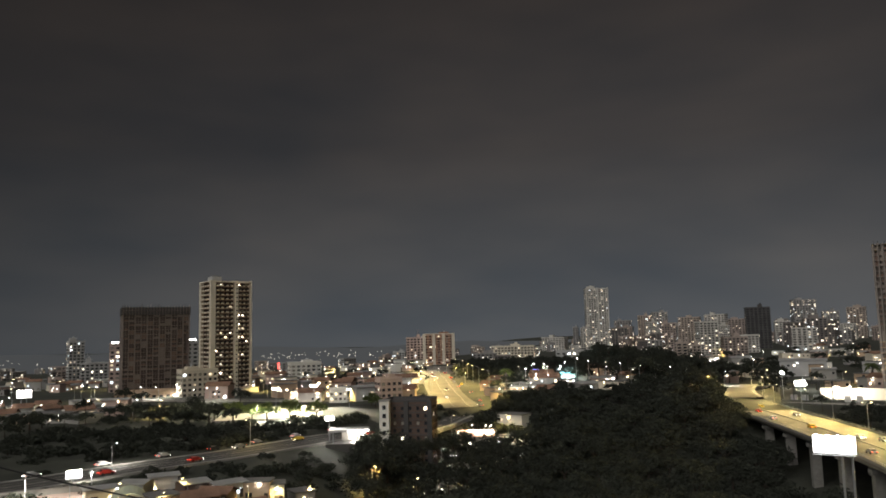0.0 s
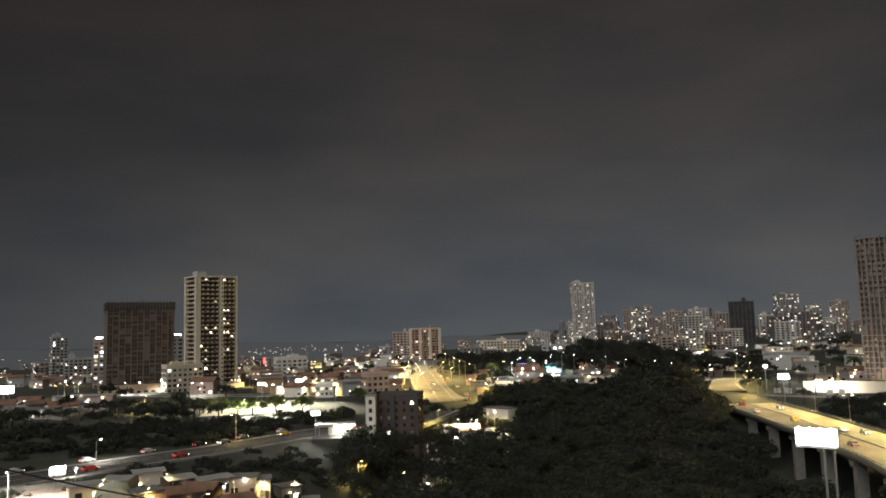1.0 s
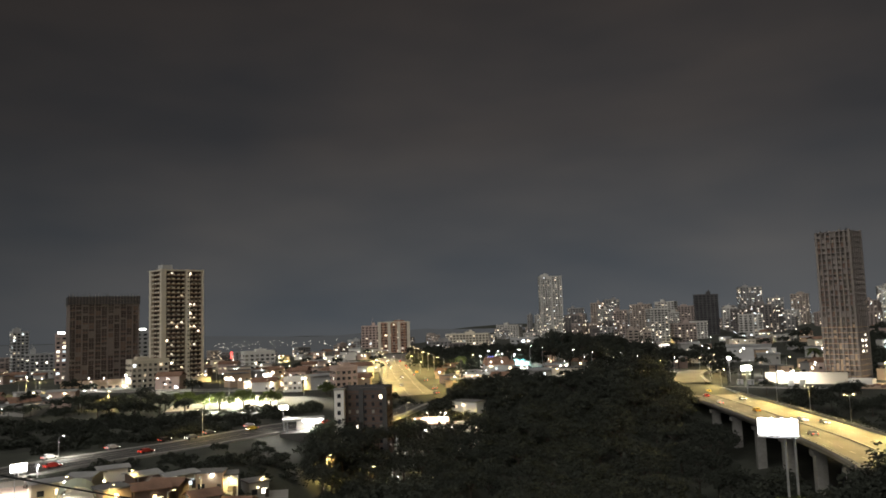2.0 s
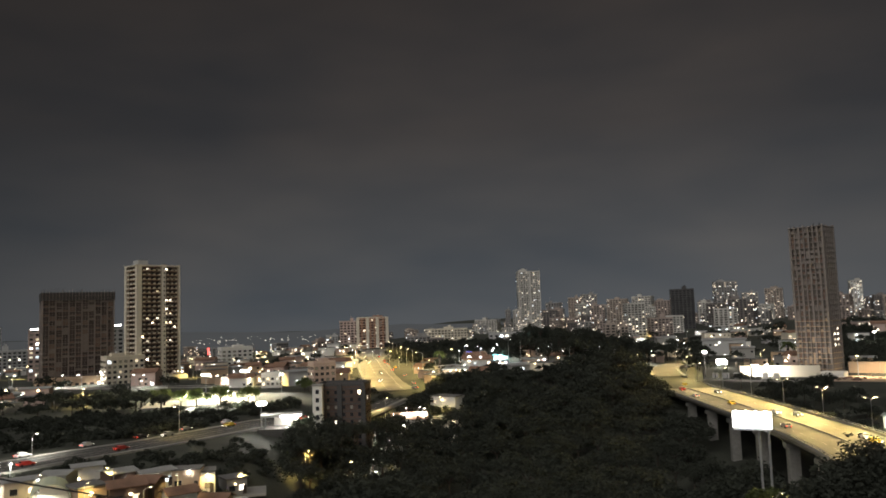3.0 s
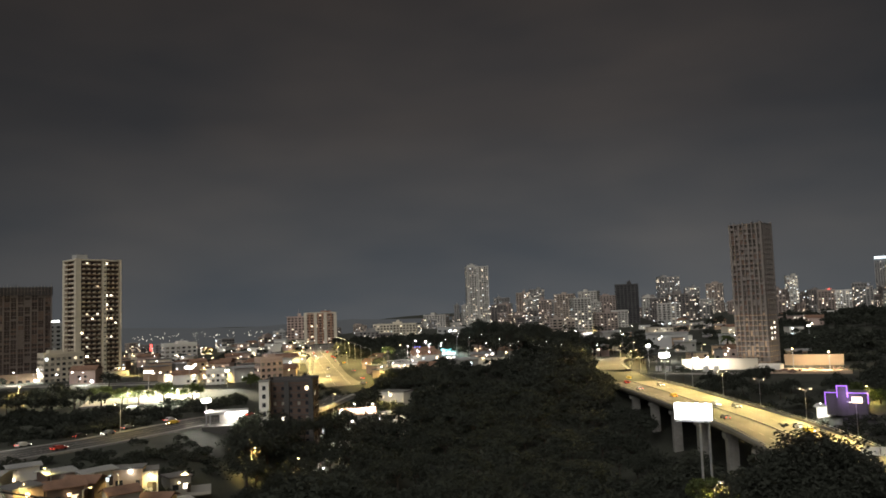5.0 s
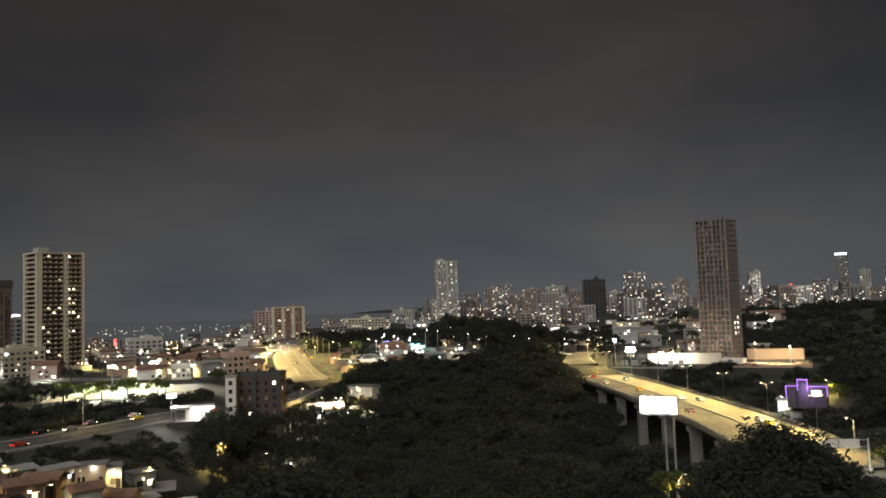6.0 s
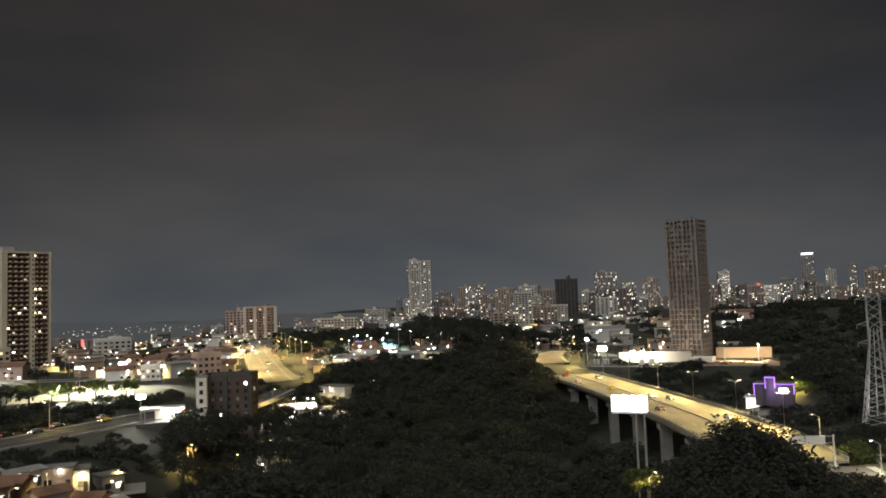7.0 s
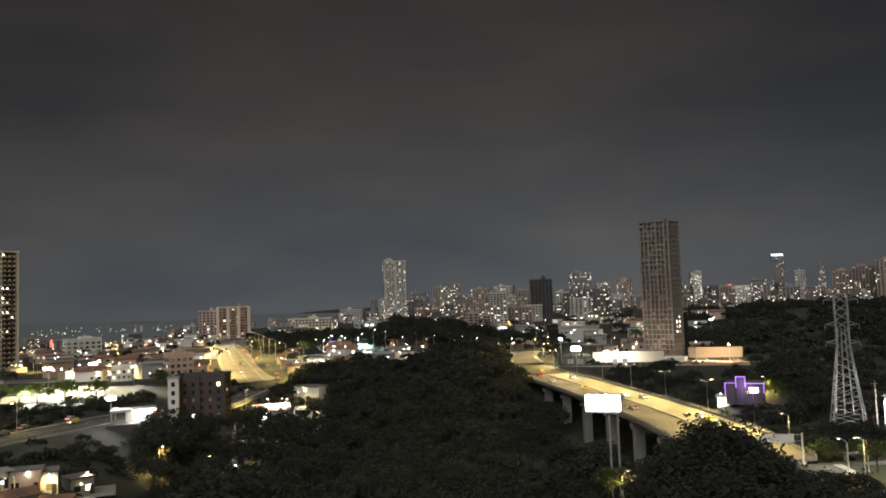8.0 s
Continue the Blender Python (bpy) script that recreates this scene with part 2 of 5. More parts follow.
def smooth_line(pts, step=6.0):
    """A smooth curve through plan points, as a dense row of points."""
    out = []
    for i in range(len(pts) - 1):
        p0, p1, p2, p3 = (Vector(pts[max(0, min(len(pts) - 1, k))]) for k in (i - 1, i, i + 1, i + 2))
        n = max(2, int((p2 - p1).length / step))
        for k in range(n):
            t = k / n
            out.append(0.5 * ((2 * p1) + (p2 - p0) * t + (2 * p0 - 5 * p1 + 4 * p2 - p3) * t * t + (3 * p1 - p0 - 3 * p2 + p3) * t ** 3))
    out.append(Vector(pts[-1]))
    return out


def strip(bm, line, off0, off1, lift, thick=0.0, m=0):
    """A band along a line, from off0 to off1 to its right, lying lift metres over the land."""
    prev = None
    for i, p in enumerate(line):
        d = (line[min(i + 1, len(line) - 1)] - line[max(i - 1, 0)]).normalized()
        r = Vector((d.y, -d.x))
        z = height(p.x, p.y) + lift
        a, b = p + r * off0, p + r * off1
        cur = [bm.verts.new((a.x, a.y, z)), bm.verts.new((b.x, b.y, z))]
        if thick:
            cur += [bm.verts.new((b.x, b.y, z - thick)), bm.verts.new((a.x, a.y, z - thick))]
        if prev:
            k = len(cur)
            for q in (range(k) if thick else (0,)):
                bm.faces.new((prev[q], prev[(q + 1) % k], cur[(q + 1) % k], cur[q])).material_index = m
        prev = cur
    bmesh.ops.recalc_face_normals(bm, faces=bm.faces)


def road(name, pts, width, label, material=M_ASPHALT, lines=True):
    line = smooth_line(pts)
    bm = bmesh.new()
    strip(bm, line, -width / 2, width / 2, 0.35, 1.6)
    base = new(name, mesh_of(name, bm, material))
    tagged(base, label, "road", kind="structure")
    for s in (-1, 1):
        bm = bmesh.new()
        strip(bm, line, s * (width / 2 + 0.1), s * (width / 2 + 1.9), 0.5, 1.6)
        part("kerb", bm, M_CONC, base)
    if lines:
        for o in (-width / 4, -0.3, 0.3, width / 4):
            bm = bmesh.new()
            strip(bm, line, o - 0.09, o + 0.09, 0.356)
            part("lane_line", bm, M_LINE, base)
    return line


# ------------------------------------------------------------------ roads
highway = road("road", [(-330, 46), (-222, 114), (-135, 187), (-82, 265), (-52, 328), (-38, 352)], 15, "worn dark asphalt dual carriageway with lane lines")
# A paler surface tone helps this stretch look lit by its lamps.
highway += road("road", [(-33, 374), (-38, 392), (-54, 480), (-77, 617), (-98, 750), (-115, 900)], 30, "worn concrete carriageway under yellow lamps, toned paler to look lit", M_DECK)
street = road("road", [(-300, 470), (-200, 452), (-120, 440), (-60, 452)], 9, "narrow asphalt side street beside the lit yard", lines=False)
avenue = road("road", [(94.3, 387), (97, 410), (106, 440), (124, 478)], 20, "pale concrete avenue running on from the bridge", M_DECK, lines=False)
approach = road("road", [(89.4, 153), (86, 142), (77, 115), (58, 60)], 24, "asphalt road leading onto the bridge", lines=False)
lane = road("road", [(108, 150), (128, 146), (150, 150), (190, 170)], 8, "narrow earth lane beside the pylon", M_BANK, lines=False)

# ------------------------------------------------------------------ bridge
BX0, BX1, BY0, BY1 = 86.0, 111.0, 152.0, 388.0
bridge = thing("bridge", pose(0, 0, 0), "long concrete road viaduct under yellow lamps, on tall piers", "bridge", kind="structure")


def bend(y):
    """How far the viaduct swings to the west of its straight middle."""
    return -0.00133 * max(0.0, 240 - y) ** 2 - 0.0005 * max(0.0, y - 290) ** 2


def swept(bm, x0, x1, z0, z1, y0=BY0, y1=BY1, step=6.0):
    """A beam that follows the viaduct's curve."""
    n, prev = max(1, round((y1 - y0) / step)), None
    for k in range(n + 1):
        y = y0 + (y1 - y0) * k / n
        cur = [bm.verts.new((x + bend(y), y, z)) for x, z in ((x0, z0), (x1, z0), (x1, z1), (x0, z1))]
        for q in range(4) if prev else ():
            bm.faces.new((prev[q], cur[q], cur[(q + 1) % 4], prev[(q + 1) % 4]))
        if k in (0, n):
            bm.faces.new(cur)
        prev = cur
    bmesh.ops.recalc_face_normals(bm, faces=bm.faces)


bm = bmesh.new()
swept(bm, BX0, BX1, -0.5, 0.0)
part("deck", bm, M_DECK, bridge, "worn concrete deck")
for x in (BX0 + 2.5, BX0 + 8.4, BX0 + 14.6, BX1 - 4.5):
    bm = bmesh.new()
    swept(bm, x, x + 2.0, -2.4, -0.5)
    part("girder", bm, M_CONC, bridge)
for x in (BX0, BX1 - 0.4):
    bm = bmesh.new()
    swept(bm, x, x + 0.4, 0.0, 0.8)
    part("parapet", bm, M_CONC, bridge)
    bm = bmesh.new()
    swept(bm, x + 0.14, x + 0.26, 1.18, 1.28)
    for k in range(40):
        y = BY0 + 3 + k * 5.8
        box(bm, x + bend(y) + 0.1, x + bend(y) + 0.3, y, y + 0.2, 0.8, 1.2)
    part("railing", bm, M_STEEL, bridge)
bm = bmesh.new()
swept(bm, 98.2, 98.8, 0.0, 0.3)
part("median_barrier", bm, M_CONC, bridge)
for o in (92.0, 105.0):
    for k in range(29):
        bm = bmesh.new()
        swept(bm, o - 0.08, o + 0.08, 0.0, 0.012, BY0 + 2 + 8 * k, BY0 + 5.5 + 8 * k)
        part("lane_dash", bm, M_LINE, bridge)
for k in range(9):
    y = 172 + 24.5 * k
    o = bend(y)
    zb = min(height(92 + o, y), height(105 + o, y)) - 1
    for x in (BX0 + 2.0, BX1 - 5.0):
        bm = bmesh.new()
        box(bm, o + x, o + x + 3.0, y - 1.1, y + 1.1, zb, -3.6)
        part("pier", bm, M_CONC, bridge)
    bm = bmesh.new()
    box(bm, o + BX0 + 1.2, o + BX1 - 1.2, y - 1.3, y + 1.3, -3.6, -2.4)
    part("pier_cap", bm, M_CONC, bridge)


# ------------------------------------------------------------------ windows shared by all buildings
def window_mesh(name, pane):
    """A unit window, 1 x 1 in x and z, centred, its face to -y: a frame with its pane set back, in one piece."""
    bm = bmesh.new()
    box(bm, -0.5, 0.5, -0.06, 0.02, -0.5, 0.5, 0)
    bm.normal_update()
    front = [f for f in bm.faces if f.normal.y < -0.9]
    bmesh.ops.inset_region(bm, faces=front, thickness=0.06, depth=-0.05)
    front[0].material_index = 1
    return mesh_of(name, bm, M_DSTEEL, pane)


def unit_box(name, *mats):
    bm = bmesh.new()
    box(bm, -0.5, 0.5, -0.5, 0.5, -0.5, 0.5)
    return mesh_of(name, bm, *mats)


UNIT = {}


def block(name, material, parent, x0, x1, y0, y1, z0, z1, label=""):
    """One plain building piece on a shared mesh, sized by its object."""
    me = UNIT.get(material.name) or UNIT.setdefault(material.name, unit_box("piece_" + material.name, material))
    return share(name, me, parent, Matrix.Translation(((x0 + x1) / 2, (y0 + y1) / 2, (z0 + z1) / 2)) @ Matrix.Diagonal((x1 - x0, y1 - y0, z1 - z0, 1)), label)


W_DARK = window_mesh("window_dark", M_GLASS)
W_BLIND = window_mesh("window_blind", M_BLIND)
W_LIT = [window_mesh("window_lit", m) for m in (M_WARM, M_NEUT, M_COOL)]
rng = random.Random(7)


def pick_window(lit, dark=True):
    u = rng.random()
    if u < lit:
        return rng.choice((W_LIT[0], W_LIT[0], W_LIT[1], W_LIT[1], W_LIT[2]))
    if not dark:
        return None
    return W_BLIND if u > 0.82 else W_DARK


def face_pose(side, off, z, w, dep, proud=0.03):
    """Place on a building's wall: front, left, right, in its own axes."""
    if side == "front":
        return pose(off, -dep / 2 - proud, z)
    if side == "left":
        return pose(-w / 2 - proud, off, z, 0, 0, -90)
    return pose(w / 2 + proud, off, z, 0, 0, 90)


def far_details(b, w, dep, h, fh, floors, cols, wall, lit, roof):
    """Distant block: floor bands, parapet and dark window strips in relief, and its small lit windows, too small to tell apart singly."""
    bm = bmesh.new()
    for k in range(1, floors + 1):
        box(bm, -w / 2 - 0.3, w / 2 + 0.3, -dep / 2 - 0.3, dep / 2 + 0.3, k * fh - 0.2, k * fh + (0.14 if k < floors else 1.3))
    ox = rng.uniform(-0.25, 0.25) * w
    if roof:
        rw, rh = rng.uniform(0.08, 0.3) * w, rng.uniform(1.8, 4.2)
        box(bm, ox - rw, ox + 0.6 * rw, -dep * 0.2, dep * 0.25, h, h + rh)
        if rng.random() < 0.4:
            box(bm, ox - 0.3 * rw, ox + 0.2 * rw, -dep * 0.1, dep * 0.1, h + rh, h + rh + rng.uniform(1, 2.4))
        if rng.random() < 0.35:
            tube(bm, (ox - 0.5 * rw, 0, h + rh), (ox - 0.5 * rw, 0, h + rh + rng.uniform(3, 7)), 0.16, 0.1, 5)
    part("floor_band", bm, wall, b)["kind"] = "stuff"
    bm = bmesh.new()
    mats = (M_GLASS, M_WARM, M_NEUT, M_COOL)
    cw = w / cols
    for k in range(floors):
        zz = (k + 0.5) * fh
        for c in range(cols):
            u = rng.random()
            m = 0 if u > lit * 0.95 else rng.choice((1, 1, 2, 2, 2, 3))
            x = -w / 2 + cw * (c + 0.5)
            hw, up = (0.3 * cw, 0.26 * fh) if m == 0 else (rng.uniform(0.09, 0.2) * cw, rng.uniform(0.10, 0.2) * fh)
            box(bm, x - hw, x + hw, -dep / 2 - 0.12, -dep / 2 + 0.05, zz - up, zz + up, m)
        n = max(1, round(cols * dep / w))
        for s in (-1, 1):
            for c in range(n):
                m = 0 if rng.random() > lit * 0.6 else rng.choice((1, 1, 2, 2, 3))
                y = -dep / 2 + dep / n * (c + 0.5)
                box(bm, s * w / 2 - 0.1, s * w / 2 + 0.1, y - dep / n * 0.25, y + dep / n * 0.25, zz - fh * 0.24, zz + fh * 0.26, m)
    part("glazing", bm, mats, b)["kind"] = "stuff"


def building(label, az, d, w, dep, z0, z1, turn, floors, cols, wall, lit=0.12, dark=True, roof="tank", sides=("left", "right"), name="apartment_building", pilasters=0, group="", trim=None, wide=0.55):
    """A block with a plinth, floor bands, parapet, roof plant and windows that are each a mesh of their own."""
    x, y = spot(az, d)
    b = thing(name, pose(x, y, z0, 0, 0, -az + turn), label, "building", group)
    h = z1 - z0
    fh = h / (floors + 0.4)
    bm = bmesh.new()
    box(bm, -w / 2, w / 2, -dep / 2, dep / 2, -6, h)
    part("wall", bm, wall, b)
    if dark:
        for k in range(1, floors + 1):
            zz = k * fh
            block("floor_band", trim or wall, b, -w / 2 - 0.22, w / 2 + 0.22, -dep / 2 - 0.22, dep / 2 + 0.22, zz - 0.16, zz + 0.12)
    else:
        far_details(b, w, dep, h, fh, floors, cols, wall, lit, roof)
        return b, fh
    for k in range(pilasters):
        xx = -w / 2 + w * k / max(1, pilasters - 1)
        bm = bmesh.new()
        box(bm, xx - 0.05 * w, xx + 0.05 * w, -dep / 2 - 0.6, -dep / 2 + 0.1, -2, h + 0.6)
        part("pilaster", bm, trim or wall, b)
    for x0, x1, y0, y1 in ((-w / 2 - 0.1, w / 2 + 0.1, -dep / 2 - 0.1, -dep / 2 + 0.2), (-w / 2 - 0.1, w / 2 + 0.1, dep / 2 - 0.2, dep / 2 + 0.1), (-w / 2 - 0.1, -w / 2 + 0.2, -dep / 2 + 0.2, dep / 2 - 0.2), (w / 2 - 0.2, w / 2 + 0.1, -dep / 2 + 0.2, dep / 2 - 0.2)):
        block("parapet", trim or wall, b, x0, x1, y0, y1, h, h + 1.0)
    if roof in ("tank", "house"):
        bm = bmesh.new()
        ox = rng.uniform(-0.2, 0.2) * w
        box(bm, ox - 0.17 * w, ox + 0.17 * w, -dep * 0.2, dep * 0.25, h, h + 2.6)
        part("roof_house", bm, wall, b)
        bm = bmesh.new()
        tube(bm, (ox, 0, h + 2.6), (ox, 0, h + 4.0), 1.3, 1.2, 10)
        part("water_tank", bm, M_GREYP, b)
    cw = w / cols
    for k in range(floors):
        zz = (k + 0.55) * fh
        for c in range(cols):
            me = pick_window(lit, dark)
            if me:
                share("window", me, b, face_pose("front", -w / 2 + cw * (c + 0.5), zz, w, dep) @ Matrix.Diagonal((cw * wide, 1, fh * 0.5, 1)))
        n = max(1, round(cols * dep / w))
        for s in sides:
            for c in range(n):
                me = pick_window(lit, dark)
                if me and (dark or rng.random() < 0.5):
                    share("window", me, b, face_pose(s, -dep / 2 + dep / n * (c + 0.5), zz, w, dep) @ Matrix.Diagonal((dep / n * wide, 1, fh * 0.5, 1)))
    return b, fh


# ------------------------------------------------------------------ trees
def tree_mesh(seed, clumps, leaves, spread, leaf, squash=0.75):
    """A crown of many small leaf sprays on clumps, about 1 m in radius, its base at z = 0."""
    r = random.Random(seed)
    verts, faces = [], []
    for k in range(clumps):
        a, u = r.uniform(0, 2 * math.pi), r.random()
        rad = spread * math.sqrt(u) * r.uniform(0.75, 1.1)
        zc = 0.35 + squash * (1 - (rad / spread) ** 2) * r.uniform(0.35, 1.1)
        cx, cy, cs = rad * math.cos(a), rad * math.sin(a), r.uniform(0.16, 0.30)
        for q in range(leaves):
            d = Vector((r.gauss(0, 1), r.gauss(0, 1), r.gauss(0, 0.75))).normalized() * cs * r.uniform(0.55, 1.1)
            p = Vector((cx, cy, zc)) + d
            u1 = Vector((r.gauss(0, 1), r.gauss(0, 1), r.gauss(0, 0.6))).normalized()
            v1 = u1.cross(Vector((r.gauss(0, 1), r.gauss(0, 1), r.gauss(0, 1)))).normalized()
            s = leaf * r.uniform(0.6, 1.3)
            n = len(verts)
            verts += [tuple(p - u1 * s), tuple(p + v1 * s * 0.45), tuple(p + u1 * s), tuple(p - v1 * s * 0.45)]
            faces.append((n, n + 1, n + 2, n + 3))
    return verts, faces


def crown_data(name, seed, clumps, leaves, spread, leaf, material):
    v, f = tree_mesh(seed, clumps, leaves, spread, leaf)
    me = bpy.data.meshes.new(name)
    me.from_pydata(v, [], f)
    me.materials.append(material)
    return me


def trunk_data(seed):
    """A trunk with forking limbs that carries a crown of radius 1, 2 m tall below it in these units."""
    r = random.Random(seed)
    bm = bmesh.new()
    tube(bm, (0, 0, -1.25), (0.03, 0.02, -0.1), 0.085, 0.055, 7)
    for k in range(5):
        a = 2 * math.pi * k / 5 + r.uniform(-0.4, 0.4)
        e = Vector((0.55 * math.cos(a), 0.55 * math.sin(a), r.uniform(0.10, 0.2)))
        tube(bm, (0.03, 0.02, -0.15), e * 0.55, 0.045, 0.03, 6)
        tube(bm, e * 0.55, e, 0.03, 0.012, 5)
    return mesh_of("trunk", bm, M_BARK)


def stem_data():
    """The plain tapered stem of a far belt tree."""
    bm = bmesh.new()
    tube(bm, (0, 0, -1.25), (0.03, 0.02, 0.15), 0.085, 0.03, 5)
    return mesh_of("stem", bm, M_BARK)


TRUNKS = [trunk_data(k) for k in range(3)]
STEM = stem_data()
CROWNS = [crown_data("crown", 20 + k, 40, 36, 1.0, 0.078, M_LEAF) for k in range(4)]
LAMPLIT = [crown_data("crown", 40 + k, 46, 36, 1.0, 0.08, M_LEAF2) for k in range(2)]
CLOSE = [crown_data("crown", 80 + k, 95, 52, 1.0, 0.05, M_LEAF) for k in range(2)]
THIN = [crown_data("crown", 60 + k, 24, 18, 1.0, 0.135, M_LEAF) for k in range(3)]
trng = random.Random(11)


def tree(x, y, top, r, crowns, label, group, sink=0.0):
    """A tree whose crown reaches the height top over the land, with a crown of radius r."""
    z = height(x, y)
    t = thing("tree", pose(x, y, z, 0, 0, trng.uniform(0, 360)), label, "tree", group)
    ch = 1.15 * r * 0.95
    base = top - ch
    share("trunk", trng.choice(TRUNKS), t, Matrix.Translation((0, 0, base)) @ Matrix.Diagonal((r * 0.8, r * 0.8, max(base, 1.0) / 1.15, 1)))
    share("crown", trng.choice(crowns), t, Matrix.Translation((0, 0, base - 0.25 * r)) @ Matrix.Diagonal((r * trng.uniform(0.9, 1.1), r * trng.uniform(0.9, 1.1), r * trng.uniform(0.8, 1.05), 1)))
    return t


BELT = {"crown": ([], [], 0), "trunk": ([], [], 0)}


def belt_tree(x, y, top, r, crowns):
    """One tree of the distant belts, which are too many to count."""
    z = height(x, y)
    base = top - 1.09 * r
    turn = pose(x, y, z, 0, 0, trng.uniform(0, 360))
    for key, me, m in (("trunk", STEM, Matrix.Translation((0, 0, base)) @ Matrix.Diagonal((r * 0.8, r * 0.8, max(base, 1.0) / 1.15, 1))),
                       ("crown", trng.choice(crowns), Matrix.Translation((0, 0, base - 0.25 * r)) @ Matrix.Diagonal((r, r, r * trng.uniform(0.8, 1.05), 1)))):
        vs, fs, _ = BELT[key]
        n = len(vs)
        mm = turn @ m
        vs.extend(tuple(mm @ v.co) for v in me.vertices)
        fs.extend(tuple(n + i for i in p.vertices) for p in me.polygons)


def wood(n, xr, yr, top, rad, crowns, label, group, keep, gap=0.75, belt=False):
    """Trees scattered over a stretch of land where keep(x, y) holds, none too close to another."""
    placed, tries = [], 0
    while len(placed) < n and tries < n * 30:
        tries += 1
        x, y = trng.uniform(*xr), trng.uniform(*yr)
        r = trng.uniform(*rad)
        if not keep(x, y) or any((x - a) ** 2 + (y - b) ** 2 < (gap * (r + c)) ** 2 for a, b, c in placed):
            continue
        placed.append((x, y, r))
        if belt:
            belt_tree(x, y, trng.uniform(*top), r, crowns)
        else:
            tree(x, y, trng.uniform(*top), r, crowns, label, group)


def clear_of(x, y, line, gap):
    return all((x - p.x) ** 2 + (y - p.y) ** 2 > gap * gap for p in line)


def below_view(x, y, top):
    """Fits the wood to the view: keeps trees below the camera's line to the lit slope beyond the ravine."""
    az, d = math.degrees(math.atan2(x, y)), math.hypot(x, y)
    return d < 235 or az > 8.5 or height(x, y) + top < 36 - d * (0.112 - 0.0035 * max(0.0, az))


def in_ravine(x, y):
    return (height(x, y) < -4) and x < 116 and not (BX0 - 5 < x - bend(y) < BX1 + 4 and y > BY0) and clear_of(x, y, highway, 18) and math.hypot(x, y) > 75 and below_view(x, y, 13) and math.degrees(math.atan2(x, y)) > -13


wood(26, (-88, -18), (196, 262), (4, 7.5), (3, 5), CROWNS, "low dark tree between houses below the highway", "trees below the highway", lambda x, y: math.degrees(math.atan2(x, y)) > -14.5 and clear_of(x, y, highway, 17), 0.7)
wood(20, (-70, -25), (125, 200), (3.5, 5.5), (2.5, 4), CROWNS, "low dark tree between houses below the highway", "trees below the highway", lambda x, y: -20 < math.degrees(math.atan2(x, y)) < -13 and 135 < math.hypot(x, y) < 188, 0.8)
wood(240, (-70, 150), (80, 352), (11, 16), (5.2, 8.4), CROWNS, "broad dark-leaved tree in the unlit ravine wood", "trees of the ravine wood", in_ravine, 0.5)
wood(40, (26, 92), (395, 520), (13, 19), (5, 8), CROWNS, "tall dark tree on the wooded hill", "trees on the hill", lambda x, y: height(x, y) > 5.0 and clear_of(x, y, avenue, 16), 0.62)
wood(90, (-15, 120), (338, 500), (9, 15), (4.5, 7.5), THIN, "", "", lambda x, y: 7.2 < math.degrees(math.atan2(x, y)) < 13.5 and clear_of(x, y, avenue, 12) and not (BX0 - 5 < x - bend(y) < BX1 + 4 and y < BY1), 0.5, True)
wood(180, (220, 780), (330, 1000), (9, 14), (8, 13), THIN, "dark tree on the unlit slope", "trees on the dark slope", lambda x, y: 29.6 < math.degrees(math.atan2(x, y)) < 42 and math.hypot(x, y) > 440, 0.7, True)


# ------------------------------------------------------------------ lamps
def light_at(kind, where, power, color, aim=None, cone=150, radius=0.3):
    li = bpy.data.lights.new("lamp_light", kind)
    li.energy, li.color, li.shadow_soft_size = 5.5 * power, color, radius
    ob = new("lamp_light", li)
    if kind == "SPOT":
        li.spot_size, li.spot_blend = radians(cone), 0.6
        ob.matrix_world = look(where, aim or (where[0], where[1] + 0.001, where[2] - 10))
    else:
        ob.matrix_world = Matrix.Translation(where)
    return ob


WHITE, SODIUM, AMBER = (1.0, 0.95, 0.82), (1.0, 0.73, 0.25), (1.0, 0.78, 0.46)


def lamp_head(lens):
    bm = bmesh.new()
    box(bm, -0.2, 0.2, -0.55, 0.55, 0.0, 0.16)
    return mesh_of("lamp_head", bm, M_STEEL)


def lens_mesh(m):
    bm = bmesh.new()
    bmesh.ops.create_uvsphere(bm, u_segments=10, v_segments=6, radius=0.5)
    return mesh_of("lens", bm, m)


HEAD = lamp_head(None)
LENS = {"white": lens_mesh(M_LAMPW), "sodium": lens_mesh(M_LAMPY)}
POLES = {}


def pole_mesh(h, reach):
    if (h, reach) not in POLES:
        bm = bmesh.new()
        tube(bm, (0, 0, 0), (0, 0, h * 0.93), 0.13, 0.08, 8)
        tube(bm, (0, 0, h * 0.92), (0, -reach, h), 0.06, 0.05, 6)
        POLES[(h, reach)] = mesh_of("pole", bm, M_STEEL)
    return POLES[(h, reach)]


